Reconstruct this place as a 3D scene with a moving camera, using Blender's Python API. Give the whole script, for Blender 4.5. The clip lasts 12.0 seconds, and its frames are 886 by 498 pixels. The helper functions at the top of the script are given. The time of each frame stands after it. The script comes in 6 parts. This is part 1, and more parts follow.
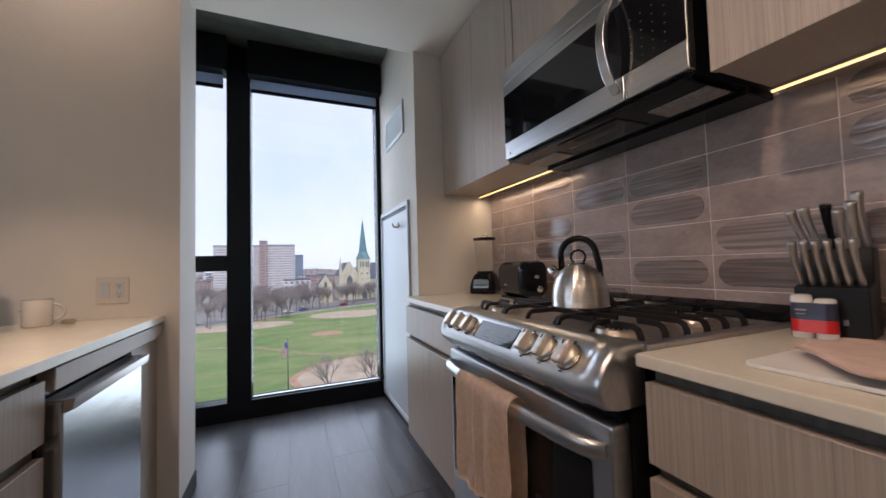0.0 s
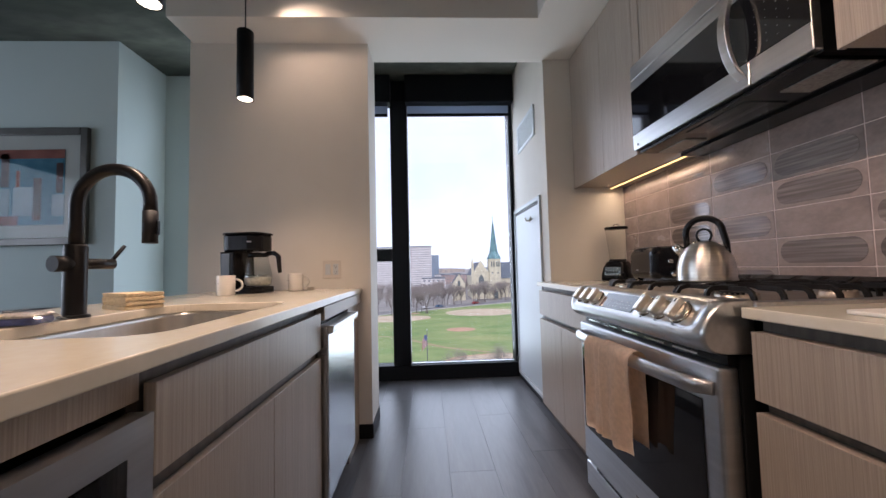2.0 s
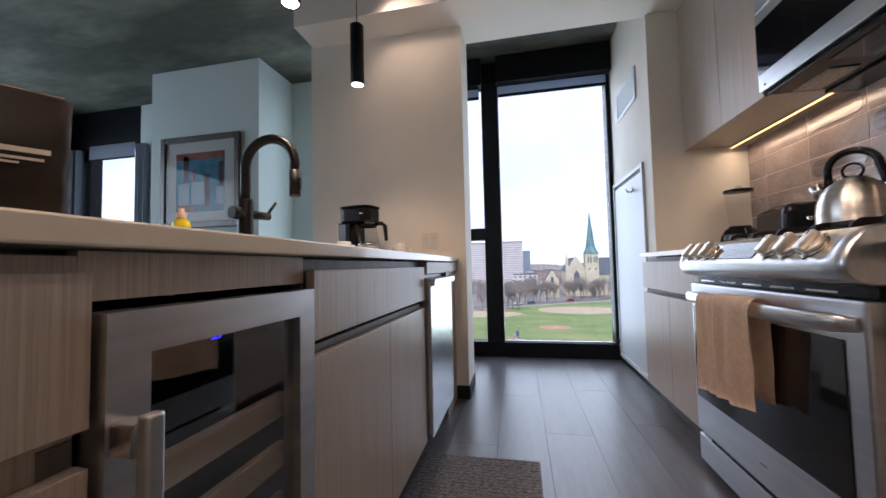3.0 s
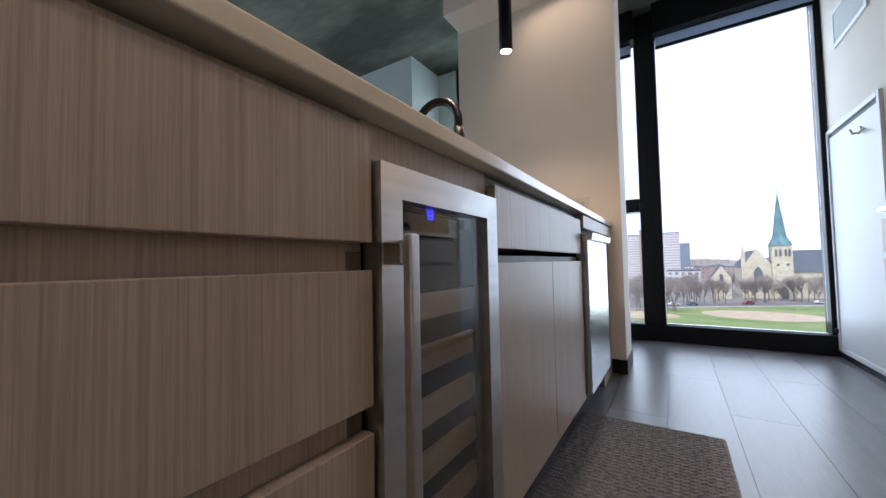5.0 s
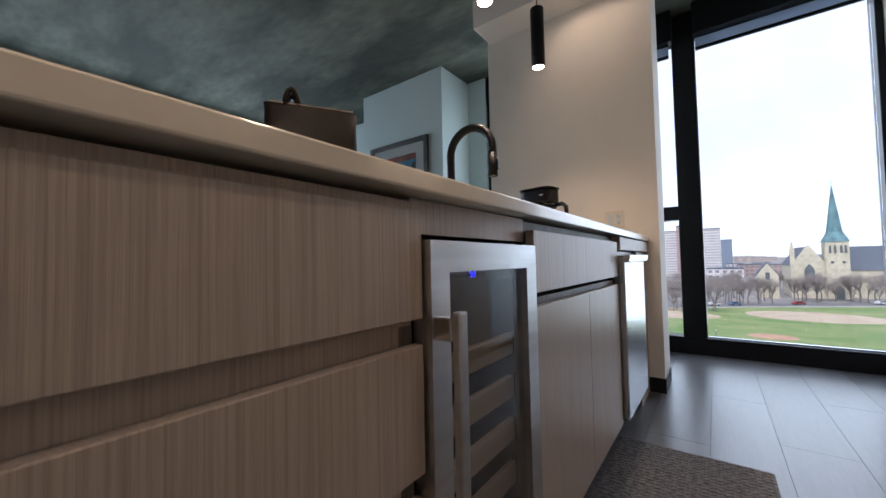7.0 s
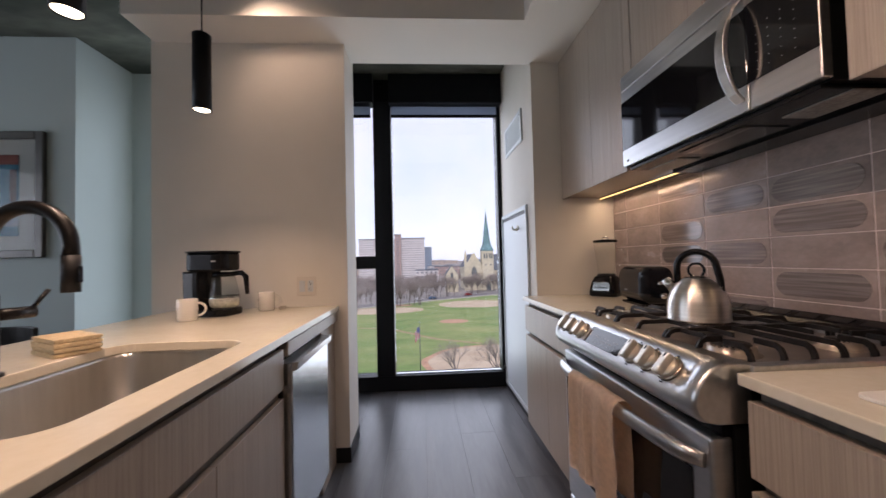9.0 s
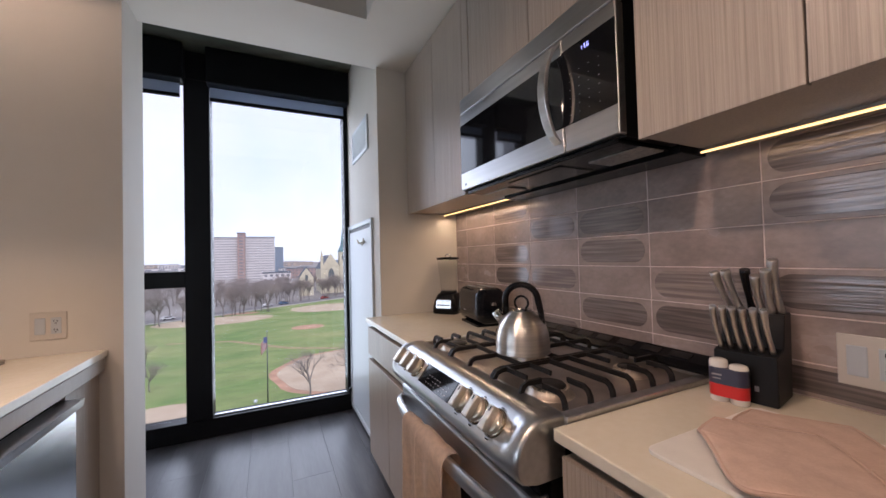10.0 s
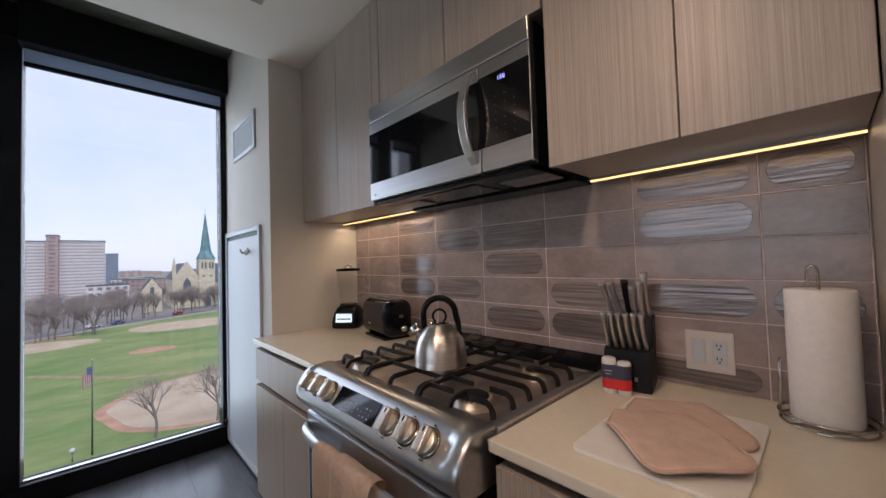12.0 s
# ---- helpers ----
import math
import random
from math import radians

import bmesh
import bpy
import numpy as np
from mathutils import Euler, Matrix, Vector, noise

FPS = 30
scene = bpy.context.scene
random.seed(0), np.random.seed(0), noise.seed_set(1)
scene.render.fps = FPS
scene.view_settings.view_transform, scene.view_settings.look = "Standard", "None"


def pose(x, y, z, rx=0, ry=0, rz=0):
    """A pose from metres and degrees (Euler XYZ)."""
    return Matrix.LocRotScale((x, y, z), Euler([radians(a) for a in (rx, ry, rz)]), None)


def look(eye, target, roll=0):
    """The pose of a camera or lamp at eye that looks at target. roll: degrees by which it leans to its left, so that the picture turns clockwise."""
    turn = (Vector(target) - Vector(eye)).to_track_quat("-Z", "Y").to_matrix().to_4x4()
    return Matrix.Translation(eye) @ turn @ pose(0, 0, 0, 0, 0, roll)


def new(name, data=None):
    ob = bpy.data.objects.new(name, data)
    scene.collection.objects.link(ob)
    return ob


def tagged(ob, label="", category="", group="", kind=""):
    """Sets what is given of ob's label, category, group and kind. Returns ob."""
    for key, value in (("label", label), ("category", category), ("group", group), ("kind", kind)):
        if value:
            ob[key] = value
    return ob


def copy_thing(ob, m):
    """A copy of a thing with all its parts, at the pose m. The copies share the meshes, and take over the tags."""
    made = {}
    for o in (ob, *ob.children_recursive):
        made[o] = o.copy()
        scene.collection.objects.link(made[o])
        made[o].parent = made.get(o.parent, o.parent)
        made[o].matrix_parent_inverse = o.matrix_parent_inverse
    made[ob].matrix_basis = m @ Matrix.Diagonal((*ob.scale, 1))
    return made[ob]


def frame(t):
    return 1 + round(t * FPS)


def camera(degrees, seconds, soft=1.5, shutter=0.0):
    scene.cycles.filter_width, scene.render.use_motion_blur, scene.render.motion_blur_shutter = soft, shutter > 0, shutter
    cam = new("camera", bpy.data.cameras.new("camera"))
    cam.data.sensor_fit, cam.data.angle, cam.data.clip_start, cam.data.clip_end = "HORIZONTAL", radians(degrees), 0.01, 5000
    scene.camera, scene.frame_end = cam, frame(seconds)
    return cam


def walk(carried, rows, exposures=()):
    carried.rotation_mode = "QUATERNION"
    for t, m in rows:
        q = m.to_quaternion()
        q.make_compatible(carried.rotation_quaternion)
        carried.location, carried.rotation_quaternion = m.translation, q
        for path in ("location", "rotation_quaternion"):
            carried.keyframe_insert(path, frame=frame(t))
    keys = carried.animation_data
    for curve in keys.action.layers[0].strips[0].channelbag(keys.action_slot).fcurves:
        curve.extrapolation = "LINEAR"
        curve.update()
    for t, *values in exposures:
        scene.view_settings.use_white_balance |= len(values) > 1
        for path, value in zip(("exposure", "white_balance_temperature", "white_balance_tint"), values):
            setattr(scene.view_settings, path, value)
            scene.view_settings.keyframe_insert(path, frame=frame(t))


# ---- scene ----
cam = camera(101.3, 12.0, shutter=0.12)
PATH = [
    (0, (-0.649, -2.161, 1.102), (0.125, -0.319, 1.189), -1.6),
    (0.5, (-0.736, -2.148, 1.044), (-0.356, -0.187, 1.147), -1.1),
    (1, (-0.766, -2.223, 1.056), (-0.576, -0.235, 1.161), -1.2),
    (1.5, (-0.758, -2.388, 1.053), (-0.637, -0.395, 1.167), -1.3),
    (2, (-0.754, -2.468, 1.024), (-0.669, -0.473, 1.129), -1.4),
    (2.5, (-0.731, -2.526, 0.965), (-0.776, -0.529, 1.06), -1.4),
    (3, (-0.773, -2.544, 0.86), (-1.18, -0.588, 0.954), -1.3),
    (3.5, (-0.821, -2.542, 0.8), (-1.507, -0.665, 0.886), -1.2),
    (5.5, (-0.856, -2.641, 0.671), (-1.981, -0.99, 0.751), -1.2),
    (6, (-0.868, -2.651, 0.677), (-2.036, -1.029, 0.752), -1.3),
    (6.5, (-0.86, -2.66, 0.692), (-2.068, -1.067, 0.763), -1.2),
    (8.3, (-0.775, -2.534, 1.138), (-1.511, -0.676, 1.195), -0.9),
    (8.5, (-0.739, -2.493, 1.151), (-1.24, -0.557, 1.204), -1.2),
    (8.7, (-0.716, -2.435, 1.158), (-0.974, -0.452, 1.213), -1.6),
    (9, (-0.675, -2.366, 1.169), (-0.553, -0.37, 1.227), -1.4),
    (9.5, (-0.575, -2.258, 1.239), (0.019, -0.349, 1.282), -1.4),
    (10, (-0.531, -2.214, 1.271), (0.328, -0.408, 1.315), -1.5),
    (10.5, (-0.537, -2.153, 1.285), (0.556, -0.479, 1.332), -1.4),
    (11, (-0.594, -2.1, 1.25), (0.655, -0.538, 1.297), -1.4),
    (11.5, (-0.621, -2.108, 1.23), (0.716, -0.621, 1.286), -1.4),
    (12, (-0.614, -2.14, 1.298), (0.763, -0.69, 1.362), -1.8),
]
walk(cam, [(t, look(eye, target, roll)) for t, eye, target, roll in PATH],
     [(0.0, -0.18, 6380, 23), (1.0, 0.06, 6480, 25), (2.5, 0.12, 6350, 24), (3.5, 0.24, 6300, 22), (5.5, 0.38, 6250, 20), (6.5, 0.32, 6250, 20),
      (8.3, -0.18, 6650, 24), (9.0, -0.12, 6800, 28), (10.5, -0.03, 6420, 25), (11.0, -0.27, 6450, 22), (12.0, -0.3, 6450, 23)])

# ---- world, sun and lights ----
world = bpy.data.worlds.new("overcast_sky")
scene.world = world
world.use_nodes = True
wn, wl = world.node_tree.nodes, world.node_tree.links
wn.clear()
w_out, w_bg = wn.new("ShaderNodeOutputWorld"), wn.new("ShaderNodeBackground")
w_sky, w_mix, w_gain = wn.new("ShaderNodeTexSky"), wn.new("ShaderNodeMix"), wn.new("ShaderNodeVectorMath")
w_sky.sky_type, w_sky.sun_disc = "NISHITA", False
w_sky.sun_elevation, w_sky.sun_rotation = radians(32), radians(200)
w_gain.operation = "SCALE"
w_gain.inputs["Scale"].default_value = 0.10
w_mix.data_type = "RGBA"
w_mix.inputs["Factor"].default_value = 0.82
w_mix.inputs[7].default_value = (0.77, 0.87, 1.0, 1)
wl.new(w_sky.outputs[0], w_gain.inputs[0])
wl.new(w_gain.outputs[0], w_mix.inputs[6])
# soft cloud cover
w_tc, w_nz, w_rp = wn.new("ShaderNodeTexCoord"), wn.new("ShaderNodeTexNoise"), wn.new("ShaderNodeValToRGB")
w_nz.inputs["Scale"].default_value, w_nz.inputs["Detail"].default_value = 2.6, 5.0
w_rp.color_ramp.elements[0].color, w_rp.color_ramp.elements[1].color = (0.66, 0.80, 1.0, 1), (0.90, 0.94, 1.0, 1)
w_rp.color_ramp.elements[0].position, w_rp.color_ramp.elements[1].position = 0.3, 0.7
wl.new(w_tc.outputs["Generated"], w_nz.inputs[0])
wl.new(w_nz.outputs[0], w_rp.inputs[0])
wl.new(w_rp.outputs[0], w_mix.inputs[7])
wl.new(w_mix.outputs[2], w_bg.inputs[0])
w_bg.inputs[1].default_value = 1.46
wl.new(w_bg.outputs[0], w_out.inputs[0])


def lamp(name, kind, m, power, colour, **more):
    data = bpy.data.lights.new(name, kind)
    data.energy, data.color = power, colour
    ob = new(name, data)
    ob.matrix_world = m
    for key, value in more.items():
        if key == "size": data.size = value
        if key == "size_y": data.shape, data.size_y = "RECTANGLE", value
        if key == "radius": data.shadow_soft_size = value
        if key == "cone": data.spot_size, data.spot_blend = radians(value), 0.7
        if key == "angle": data.angle = radians(value)
    return ob


WARM = (1.0, 0.775, 0.565)
lamp("sun", "SUN", look((0, -40, 60), (0, 0, 0)), 2.0, (1.0, 0.97, 0.93), angle=25)
# sky light through the openings
lamp("window_skylight", "AREA", look((-0.6, 1.12, 1.35), (-0.6, -2, 1.2)), 25, (0.74, 0.90, 1.0), size=1.35, size_y=2.3)
lamp("living_skylight", "AREA", look((-5.75, -1.4, 1.55), (0, -1.4, 1.2)), 40, (0.70, 0.90, 1.0), size=3.2, size_y=1.7)
# added lamp at an assumed opening, brightens the side of the picture wall
lamp("added_nook_light", "AREA", look((-2.16, 0.585, 1.3), (-2.16, -2, 1.3)), 12, (0.70, 0.90, 1.0), size=0.88, size_y=2.2)
# pendant lamps, ceiling spots and cabinet strips
for px, py in ((-1.567, -0.82), (-1.545, -1.42)):
    lamp("pendant_bulb", "SPOT", look((px, py, 1.806), (px, py, 0)), 21, WARM, radius=0.025, cone=122)
# only the first spot is visible; four unseen ones are added to light the fronts
for px, py, tx, ty, tz, pw, wide in ((-1.52, -0.62, -1.42, -0.43, 2.30, 6, 125), (-1.25, -1.75, -0.1, -1.6, 0.3, 58, 112), (-1.25, -2.9, -0.1, -2.4, 0.3, 34, 112), (-0.45, -1.7, -0.9, -1.7, 0, 14, 140), (-0.45, -2.9, -0.9, -2.6, 0, 18, 140)):
    lamp("ceiling_spot_bulb", "SPOT", look((px, py, 2.53), (tx, ty, tz)), pw, WARM, radius=0.04, cone=wide)
for y0, y1, pw in ((-0.03, -0.78, 1.35), (-1.62, -2.2, 0.22)):
    lamp("cabinet_strip_light", "AREA", pose(0.535, (y0 + y1) / 2, 1.532), pw, (1.0, 0.78, 0.5), size=0.02, size_y=abs(y1 - y0))

# ---- mesh helpers ----
def box(bm, x0, x1, y0, y1, z0, z1, bevel=0.0, seg=1):
    """A box, its edges rounded by bevel."""
    vs = [bm.verts.new((x, y, z)) for x in (min(x0, x1), max(x0, x1)) for y in (min(y0, y1), max(y0, y1)) for z in (min(z0, z1), max(z0, z1))]
    fs = [bm.faces.new([vs[i] for i in q]) for q in ((0, 1, 3, 2), (4, 6, 7, 5), (0, 4, 5, 1), (2, 3, 7, 6), (0, 2, 6, 4), (1, 5, 7, 3))]
    if bevel:
        es = list({e for f in fs for e in f.edges})
        bmesh.ops.bevel(bm, geom=es, offset=bevel, segments=seg, affect="EDGES", profile=0.5)
    return bm


def lathe(bm, profile, n=24, c=(0, 0, 0), m=None):
    """Turns a profile of (radius, height) round z."""
    m = m or Matrix.Translation(c)
    rings = []
    for r, z in profile:
        if r < 1e-5:
            rings.append([bm.verts.new(m @ Vector((0, 0, z)))])
        else:
            rings.append([bm.verts.new(m @ Vector((r * math.cos(2 * math.pi * k / n), r * math.sin(2 * math.pi * k / n), z))) for k in range(n)])
    for a, b in zip(rings, rings[1:]):
        for k in range(n):
            q = [a[k % len(a)], a[(k + 1) % len(a)], b[(k + 1) % len(b)], b[k % len(b)]]
            q = [v for i, v in enumerate(q) if v not in q[:i]]
            if len(q) > 2:
                f = bm.faces.new(q)
                f.smooth = True
    return bm


def tube(bm, pts, r, n=10, cap=True):
    """A round bar along points; r is one radius or one for each point."""
    pts = [Vector(p) for p in pts]
    rs = r if isinstance(r, (list, tuple)) else [r] * len(pts)
    rings, side = [], None
    for i, p in enumerate(pts):
        d = (pts[min(i + 1, len(pts) - 1)] - pts[max(i - 1, 0)]).normalized()
        if side is None:
            side = d.orthogonal().normalized()
        side = (side - d * side.dot(d)).normalized()
        up = d.cross(side)
        rings.append([bm.verts.new(p + (side * math.cos(2 * math.pi * k / n) + up * math.sin(2 * math.pi * k / n)) * rs[i]) for k in range(n)])
    for a, b in zip(rings, rings[1:]):
        for k in range(n):
            f = bm.faces.new([a[k], a[(k + 1) % n], b[(k + 1) % n], b[k]])
            f.smooth = True
    if cap:
        bm.faces.new(rings[0][::-1])
        bm.faces.new(rings[-1])
    return bm


def prism(bm, outline, a0, a1, axis="y", bevel=0.0, seg=2):
    """Pushes a flat outline from a0 to a1 along an axis. Outline: (x, z) along y, (x, y) along z, (y, z) along x."""
    def at(p, a):
        return {"y": (p[0], a, p[1]), "z": (p[0], p[1], a), "x": (a, p[0], p[1])}[axis]
    lo, hi = [bm.verts.new(at(p, a0)) for p in outline], [bm.verts.new(at(p, a1)) for p in outline]
    fs = [bm.faces.new(lo[::-1]), bm.faces.new(hi)]
    n = len(outline)
    for k in range(n):
        fs.append(bm.faces.new([lo[k], lo[(k + 1) % n], hi[(k + 1) % n], hi[k]]))
    bmesh.ops.recalc_face_normals(bm, faces=fs)
    if bevel:
        bmesh.ops.bevel(bm, geom=list({e for f in fs[:2] for e in f.edges}), offset=bevel, segments=seg, affect="EDGES", profile=0.5)
    return bm


def round_rect(x0, x1, y0, y1, r, n=6):
    pts = []
    for cx, cy, a in ((x1 - r, y1 - r, 0), (x0 + r, y1 - r, 90), (x0 + r, y0 + r, 180), (x1 - r, y0 + r, 270)):
        pts += [(cx + r * math.cos(radians(a + 90 * k / n)), cy + r * math.sin(radians(a + 90 * k / n))) for k in range(n + 1)]
    return pts


def B(*args, **kw):
    return box(bmesh.new(), *args, **kw)


def part(name, bm, mat, parent=None, label="", smooth=False):
    """Links a bmesh, drawn in the place's own metres, as one mesh under a thing or a part."""
    if parent is not None:
        top = parent
        while top.parent:
            top = top.parent
        bmesh.ops.transform(bm, matrix=top.matrix_basis.inverted(), verts=bm.verts)
    me = bpy.data.meshes.new(name)
    bm.to_mesh(me)
    bm.free()
    if smooth:
        for p in me.polygons:
            p.use_smooth = True
    me.materials.append(mat)
    ob = new(name, me)
    ob.parent = parent
    if label:
        ob["label"] = label
    return ob


def thing(name, loc, label, category, group="", kind="", rz=0):
    ob = new(name)
    ob.matrix_basis = pose(*loc, 0, 0, rz)
    return tagged(ob, label, category, group, kind)


def structure(name, bm, mat, label, category=""):
    return tagged(part(name, bm, mat), label, category or name.split("_")[0], "", "structure")


# ---- materials ----
def material(name, colour, rough=0.5, metal=0.0, vary=0.12, scale=(8, 8, 8), bump=0.0, detail=4.0, colour2=None, spread=(0.35, 0.65), coat=0.0, fine=0.0, rvary=0.0, piece=0.0, spec=0.5):
    """A surface whose colour wanders between two tones by noise, with grain, gloss wear and relief."""
    m = bpy.data.materials.new(name)
    m.use_nodes = True
    nt = m.node_tree
    p = nt.nodes["Principled BSDF"]
    p.inputs["Roughness"].default_value, p.inputs["Metallic"].default_value = rough, metal
    p.inputs["Coat Weight"].default_value = coat
    p.inputs["Specular IOR Level"].default_value = spec
    tc, mp, nz, rp = nt.nodes.new("ShaderNodeTexCoord"), nt.nodes.new("ShaderNodeMapping"), nt.nodes.new("ShaderNodeTexNoise"), nt.nodes.new("ShaderNodeValToRGB")
    mp.inputs["Scale"].default_value = scale
    nz.inputs["Scale"].default_value, nz.inputs["Detail"].default_value = 1.0, detail
    c2 = colour2 or tuple(min(1, c * (1 + vary)) for c in colour)
    c1 = colour if colour2 else tuple(c * (1 - vary) for c in colour)
    rp.color_ramp.elements[0].color, rp.color_ramp.elements[1].color = (*c1, 1), (*c2, 1)
    rp.color_ramp.elements[0].position, rp.color_ramp.elements[1].position = spread
    nt.links.new(tc.outputs["Object"], mp.inputs[0])
    if piece:
        oi, ad = nt.nodes.new("ShaderNodeObjectInfo"), nt.nodes.new("ShaderNodeVectorMath")
        ad.operation = "MULTIPLY_ADD"
        ad.inputs[1].default_value, ad.inputs[2].default_value = (37, 91, 53), (0, 0, 0)
        nt.links.new(oi.outputs["Random"], ad.inputs[0])
        nt.links.new(ad.outputs[0], mp.inputs["Location"])
    nt.links.new(mp.outputs[0], nz.inputs[0])
    nt.links.new(nz.outputs[0], rp.inputs[0])
    col = rp.outputs[0]
    if piece:
        hv = nt.nodes.new("ShaderNodeHueSaturation")
        mr = nt.nodes.new("ShaderNodeMapRange")
        mr.inputs["To Min"].default_value, mr.inputs["To Max"].default_value = 1 - piece, 1 + piece
        nt.links.new(oi.outputs["Random"], mr.inputs[0])
        nt.links.new(mr.outputs[0], hv.inputs["Value"])
        nt.links.new(col, hv.inputs["Color"])
        col = hv.outputs[0]
    if fine:
        n2, mx = nt.nodes.new("ShaderNodeTexNoise"), nt.nodes.new("ShaderNodeMix")
        m2 = nt.nodes.new("ShaderNodeMapping")
        m2.inputs["Scale"].default_value = tuple(s * 7.3 for s in scale)
        n2.inputs["Scale"].default_value, n2.inputs["Detail"].default_value = 1.0, 2.0
        mx.data_type, mx.blend_type = "RGBA", "OVERLAY"
        mx.inputs["Factor"].default_value = fine
        nt.links.new(tc.outputs["Object"], m2.inputs[0])
        nt.links.new(m2.outputs[0], n2.inputs[0])
        nt.links.new(col, mx.inputs[6])
        nt.links.new(n2.outputs[0], mx.inputs[7])
        col = mx.outputs[2]
    nt.links.new(col, p.inputs["Base Color"])
    if rvary:
        mr2 = nt.nodes.new("ShaderNodeMapRange")
        mr2.inputs["To Min"].default_value, mr2.inputs["To Max"].default_value = max(0.02, rough - rvary), min(1, rough + rvary)
        nt.links.new(nz.outputs[0], mr2.inputs[0])
        nt.links.new(mr2.outputs[0], p.inputs["Roughness"])
    if bump:
        bp = nt.nodes.new("ShaderNodeBump")
        bp.inputs["Strength"].default_value, bp.inputs["Distance"].default_value = bump, 0.004
        nt.links.new(nz.outputs[0], bp.inputs["Height"])
        nt.links.new(bp.outputs[0], p.inputs["Normal"])
    return m


def glow(name, colour, strength):
    m = bpy.data.materials.new(name)
    m.use_nodes = True
    p = m.node_tree.nodes["Principled BSDF"]
    p.inputs["Base Color"].default_value = (*colour, 1)
    p.inputs["Emission Color"].default_value, p.inputs["Emission Strength"].default_value = (*colour, 1), strength
    return m


def clear(name, colour, rough=0.0, ior=1.45, mixed=0.85):
    """Thin glass: mostly see-through, with a mirror's share of gloss."""
    m = bpy.data.materials.new(name)
    m.use_nodes = True
    nt = m.node_tree
    nt.nodes.clear()
    o, mx, tr, gl = nt.nodes.new("ShaderNodeOutputMaterial"), nt.nodes.new("ShaderNodeMixShader"), nt.nodes.new("ShaderNodeBsdfTransparent"), nt.nodes.new("ShaderNodeBsdfGlossy")
    lw, pw, fr = nt.nodes.new("ShaderNodeLayerWeight"), nt.nodes.new("ShaderNodeMath"), nt.nodes.new("ShaderNodeMapRange")
    lw.inputs[0].default_value, pw.operation, pw.inputs[1].default_value = 0.5, "POWER", 5.0
    fr.inputs["To Min"].default_value, fr.inputs["To Max"].default_value = ((ior - 1) / (ior + 1)) ** 2, 1.0
    nt.links.new(lw.outputs["Facing"], pw.inputs[0])
    nt.links.new(pw.outputs[0], fr.inputs[0])
    tr.inputs[0].default_value = (*colour, 1)
    gl.inputs["Roughness"].default_value = rough
    nt.links.new(fr.outputs[0], mx.inputs[0])
    nt.links.new(tr.outputs[0], mx.inputs[1])
    nt.links.new(gl.outputs[0], mx.inputs[2])
    nt.links.new(mx.outputs[0], o.inputs[0])
    return m


PAINT = material("wall_paint", (0.66, 0.62, 0.56), 0.75, vary=0.03, scale=(1.2, 1.2, 1.2), bump=0.02, fine=0.04)
COOL = material("living_paint", (0.49, 0.575, 0.57), 0.75, vary=0.03, scale=(1.2, 1.2, 1.2), bump=0.02)
CEILP = material("ceiling_paint", (0.72, 0.69, 0.64), 0.8, vary=0.02, scale=(1.5, 1.5, 1.5))
CONCRETE = material("bare_concrete", (0.048, 0.057, 0.044), 0.8, colour2=(0.155, 0.165, 0.132), scale=(1.1, 2.6, 2), bump=0.2, detail=11, spread=(0.38, 0.66), fine=0.4)
WOOD = material("greige_laminate", (0.240, 0.197, 0.162), 0.4, colour2=(0.395, 0.335, 0.28), scale=(330, 330, 2.2), bump=0.06, detail=5, spread=(0.16, 0.60), fine=0.3, piece=0.03)
DARKGAP = material("dark_channel", (0.12, 0.105, 0.09), 0.5, scale=(60, 60, 2), vary=0.2)
QUARTZ = material("pale_quartz", (0.66, 0.61, 0.50), 0.13, vary=0.03, scale=(6, 6, 6), fine=0.1, detail=8)
STEEL = material("brushed_steel", (0.64, 0.65, 0.67), 0.33, 1.0, vary=0.06, scale=(2, 2, 60))
STEELH = material("brushed_steel_across", (0.60, 0.60, 0.60), 0.30, 1.0, vary=0.06, scale=(60, 2, 60))
CHROME = material("polished_steel", (0.62, 0.61, 0.59), 0.14, 1.0, vary=0.03, rvary=0.03)
BLACK = material("black_plastic", (0.005, 0.005, 0.006), 0.24, vary=0.15, rvary=0.06, spec=0.22)
MATTBLACK = material("matt_black", (0.008, 0.008, 0.009), 0.5, vary=0.2, rvary=0.1, spec=0.25)
FRAMEBLK = material("black_aluminium", (0.005, 0.006, 0.008), 0.45, vary=0.2, scale=(3, 3, 3), rvary=0.06, spec=0.2)
IRON = material("cast_iron", (0.009, 0.008, 0.008), 0.5, vary=0.3, scale=(60, 60, 60), bump=0.12, spec=0.35)
BLKGLASS = material("black_glass", (0.006, 0.006, 0.007), 0.05, vary=0.1)
TILE = material("taupe_tile", (0.245, 0.192, 0.175), 0.24, colour2=(0.335, 0.268, 0.243), scale=(7, 7, 11), detail=7, bump=0.05, fine=0.2, piece=0.12, rvary=0.1)
# glaze: real ridges by bump; the paler streaks are highlights put into the colour
GLAZE = material("highlight_streaked_glaze", (0.15, 0.12, 0.11), 0.13, 0.18, colour2=(0.30, 0.24, 0.22), scale=(4, 4, 115), detail=3, bump=0.3, piece=0.35, rvary=0.08, spread=(0.42, 0.7), spec=0.9)
GROUT = material("grout", (0.62, 0.50, 0.46), 0.9, vary=0.1, scale=(40, 40, 40))
FLOORT = material("charcoal_plank", (0.058, 0.060, 0.067), 0.32, colour2=(0.098, 0.100, 0.108), scale=(14, 1.4, 14), detail=6, bump=0.05, fine=0.25, piece=0.1, rvary=0.08)
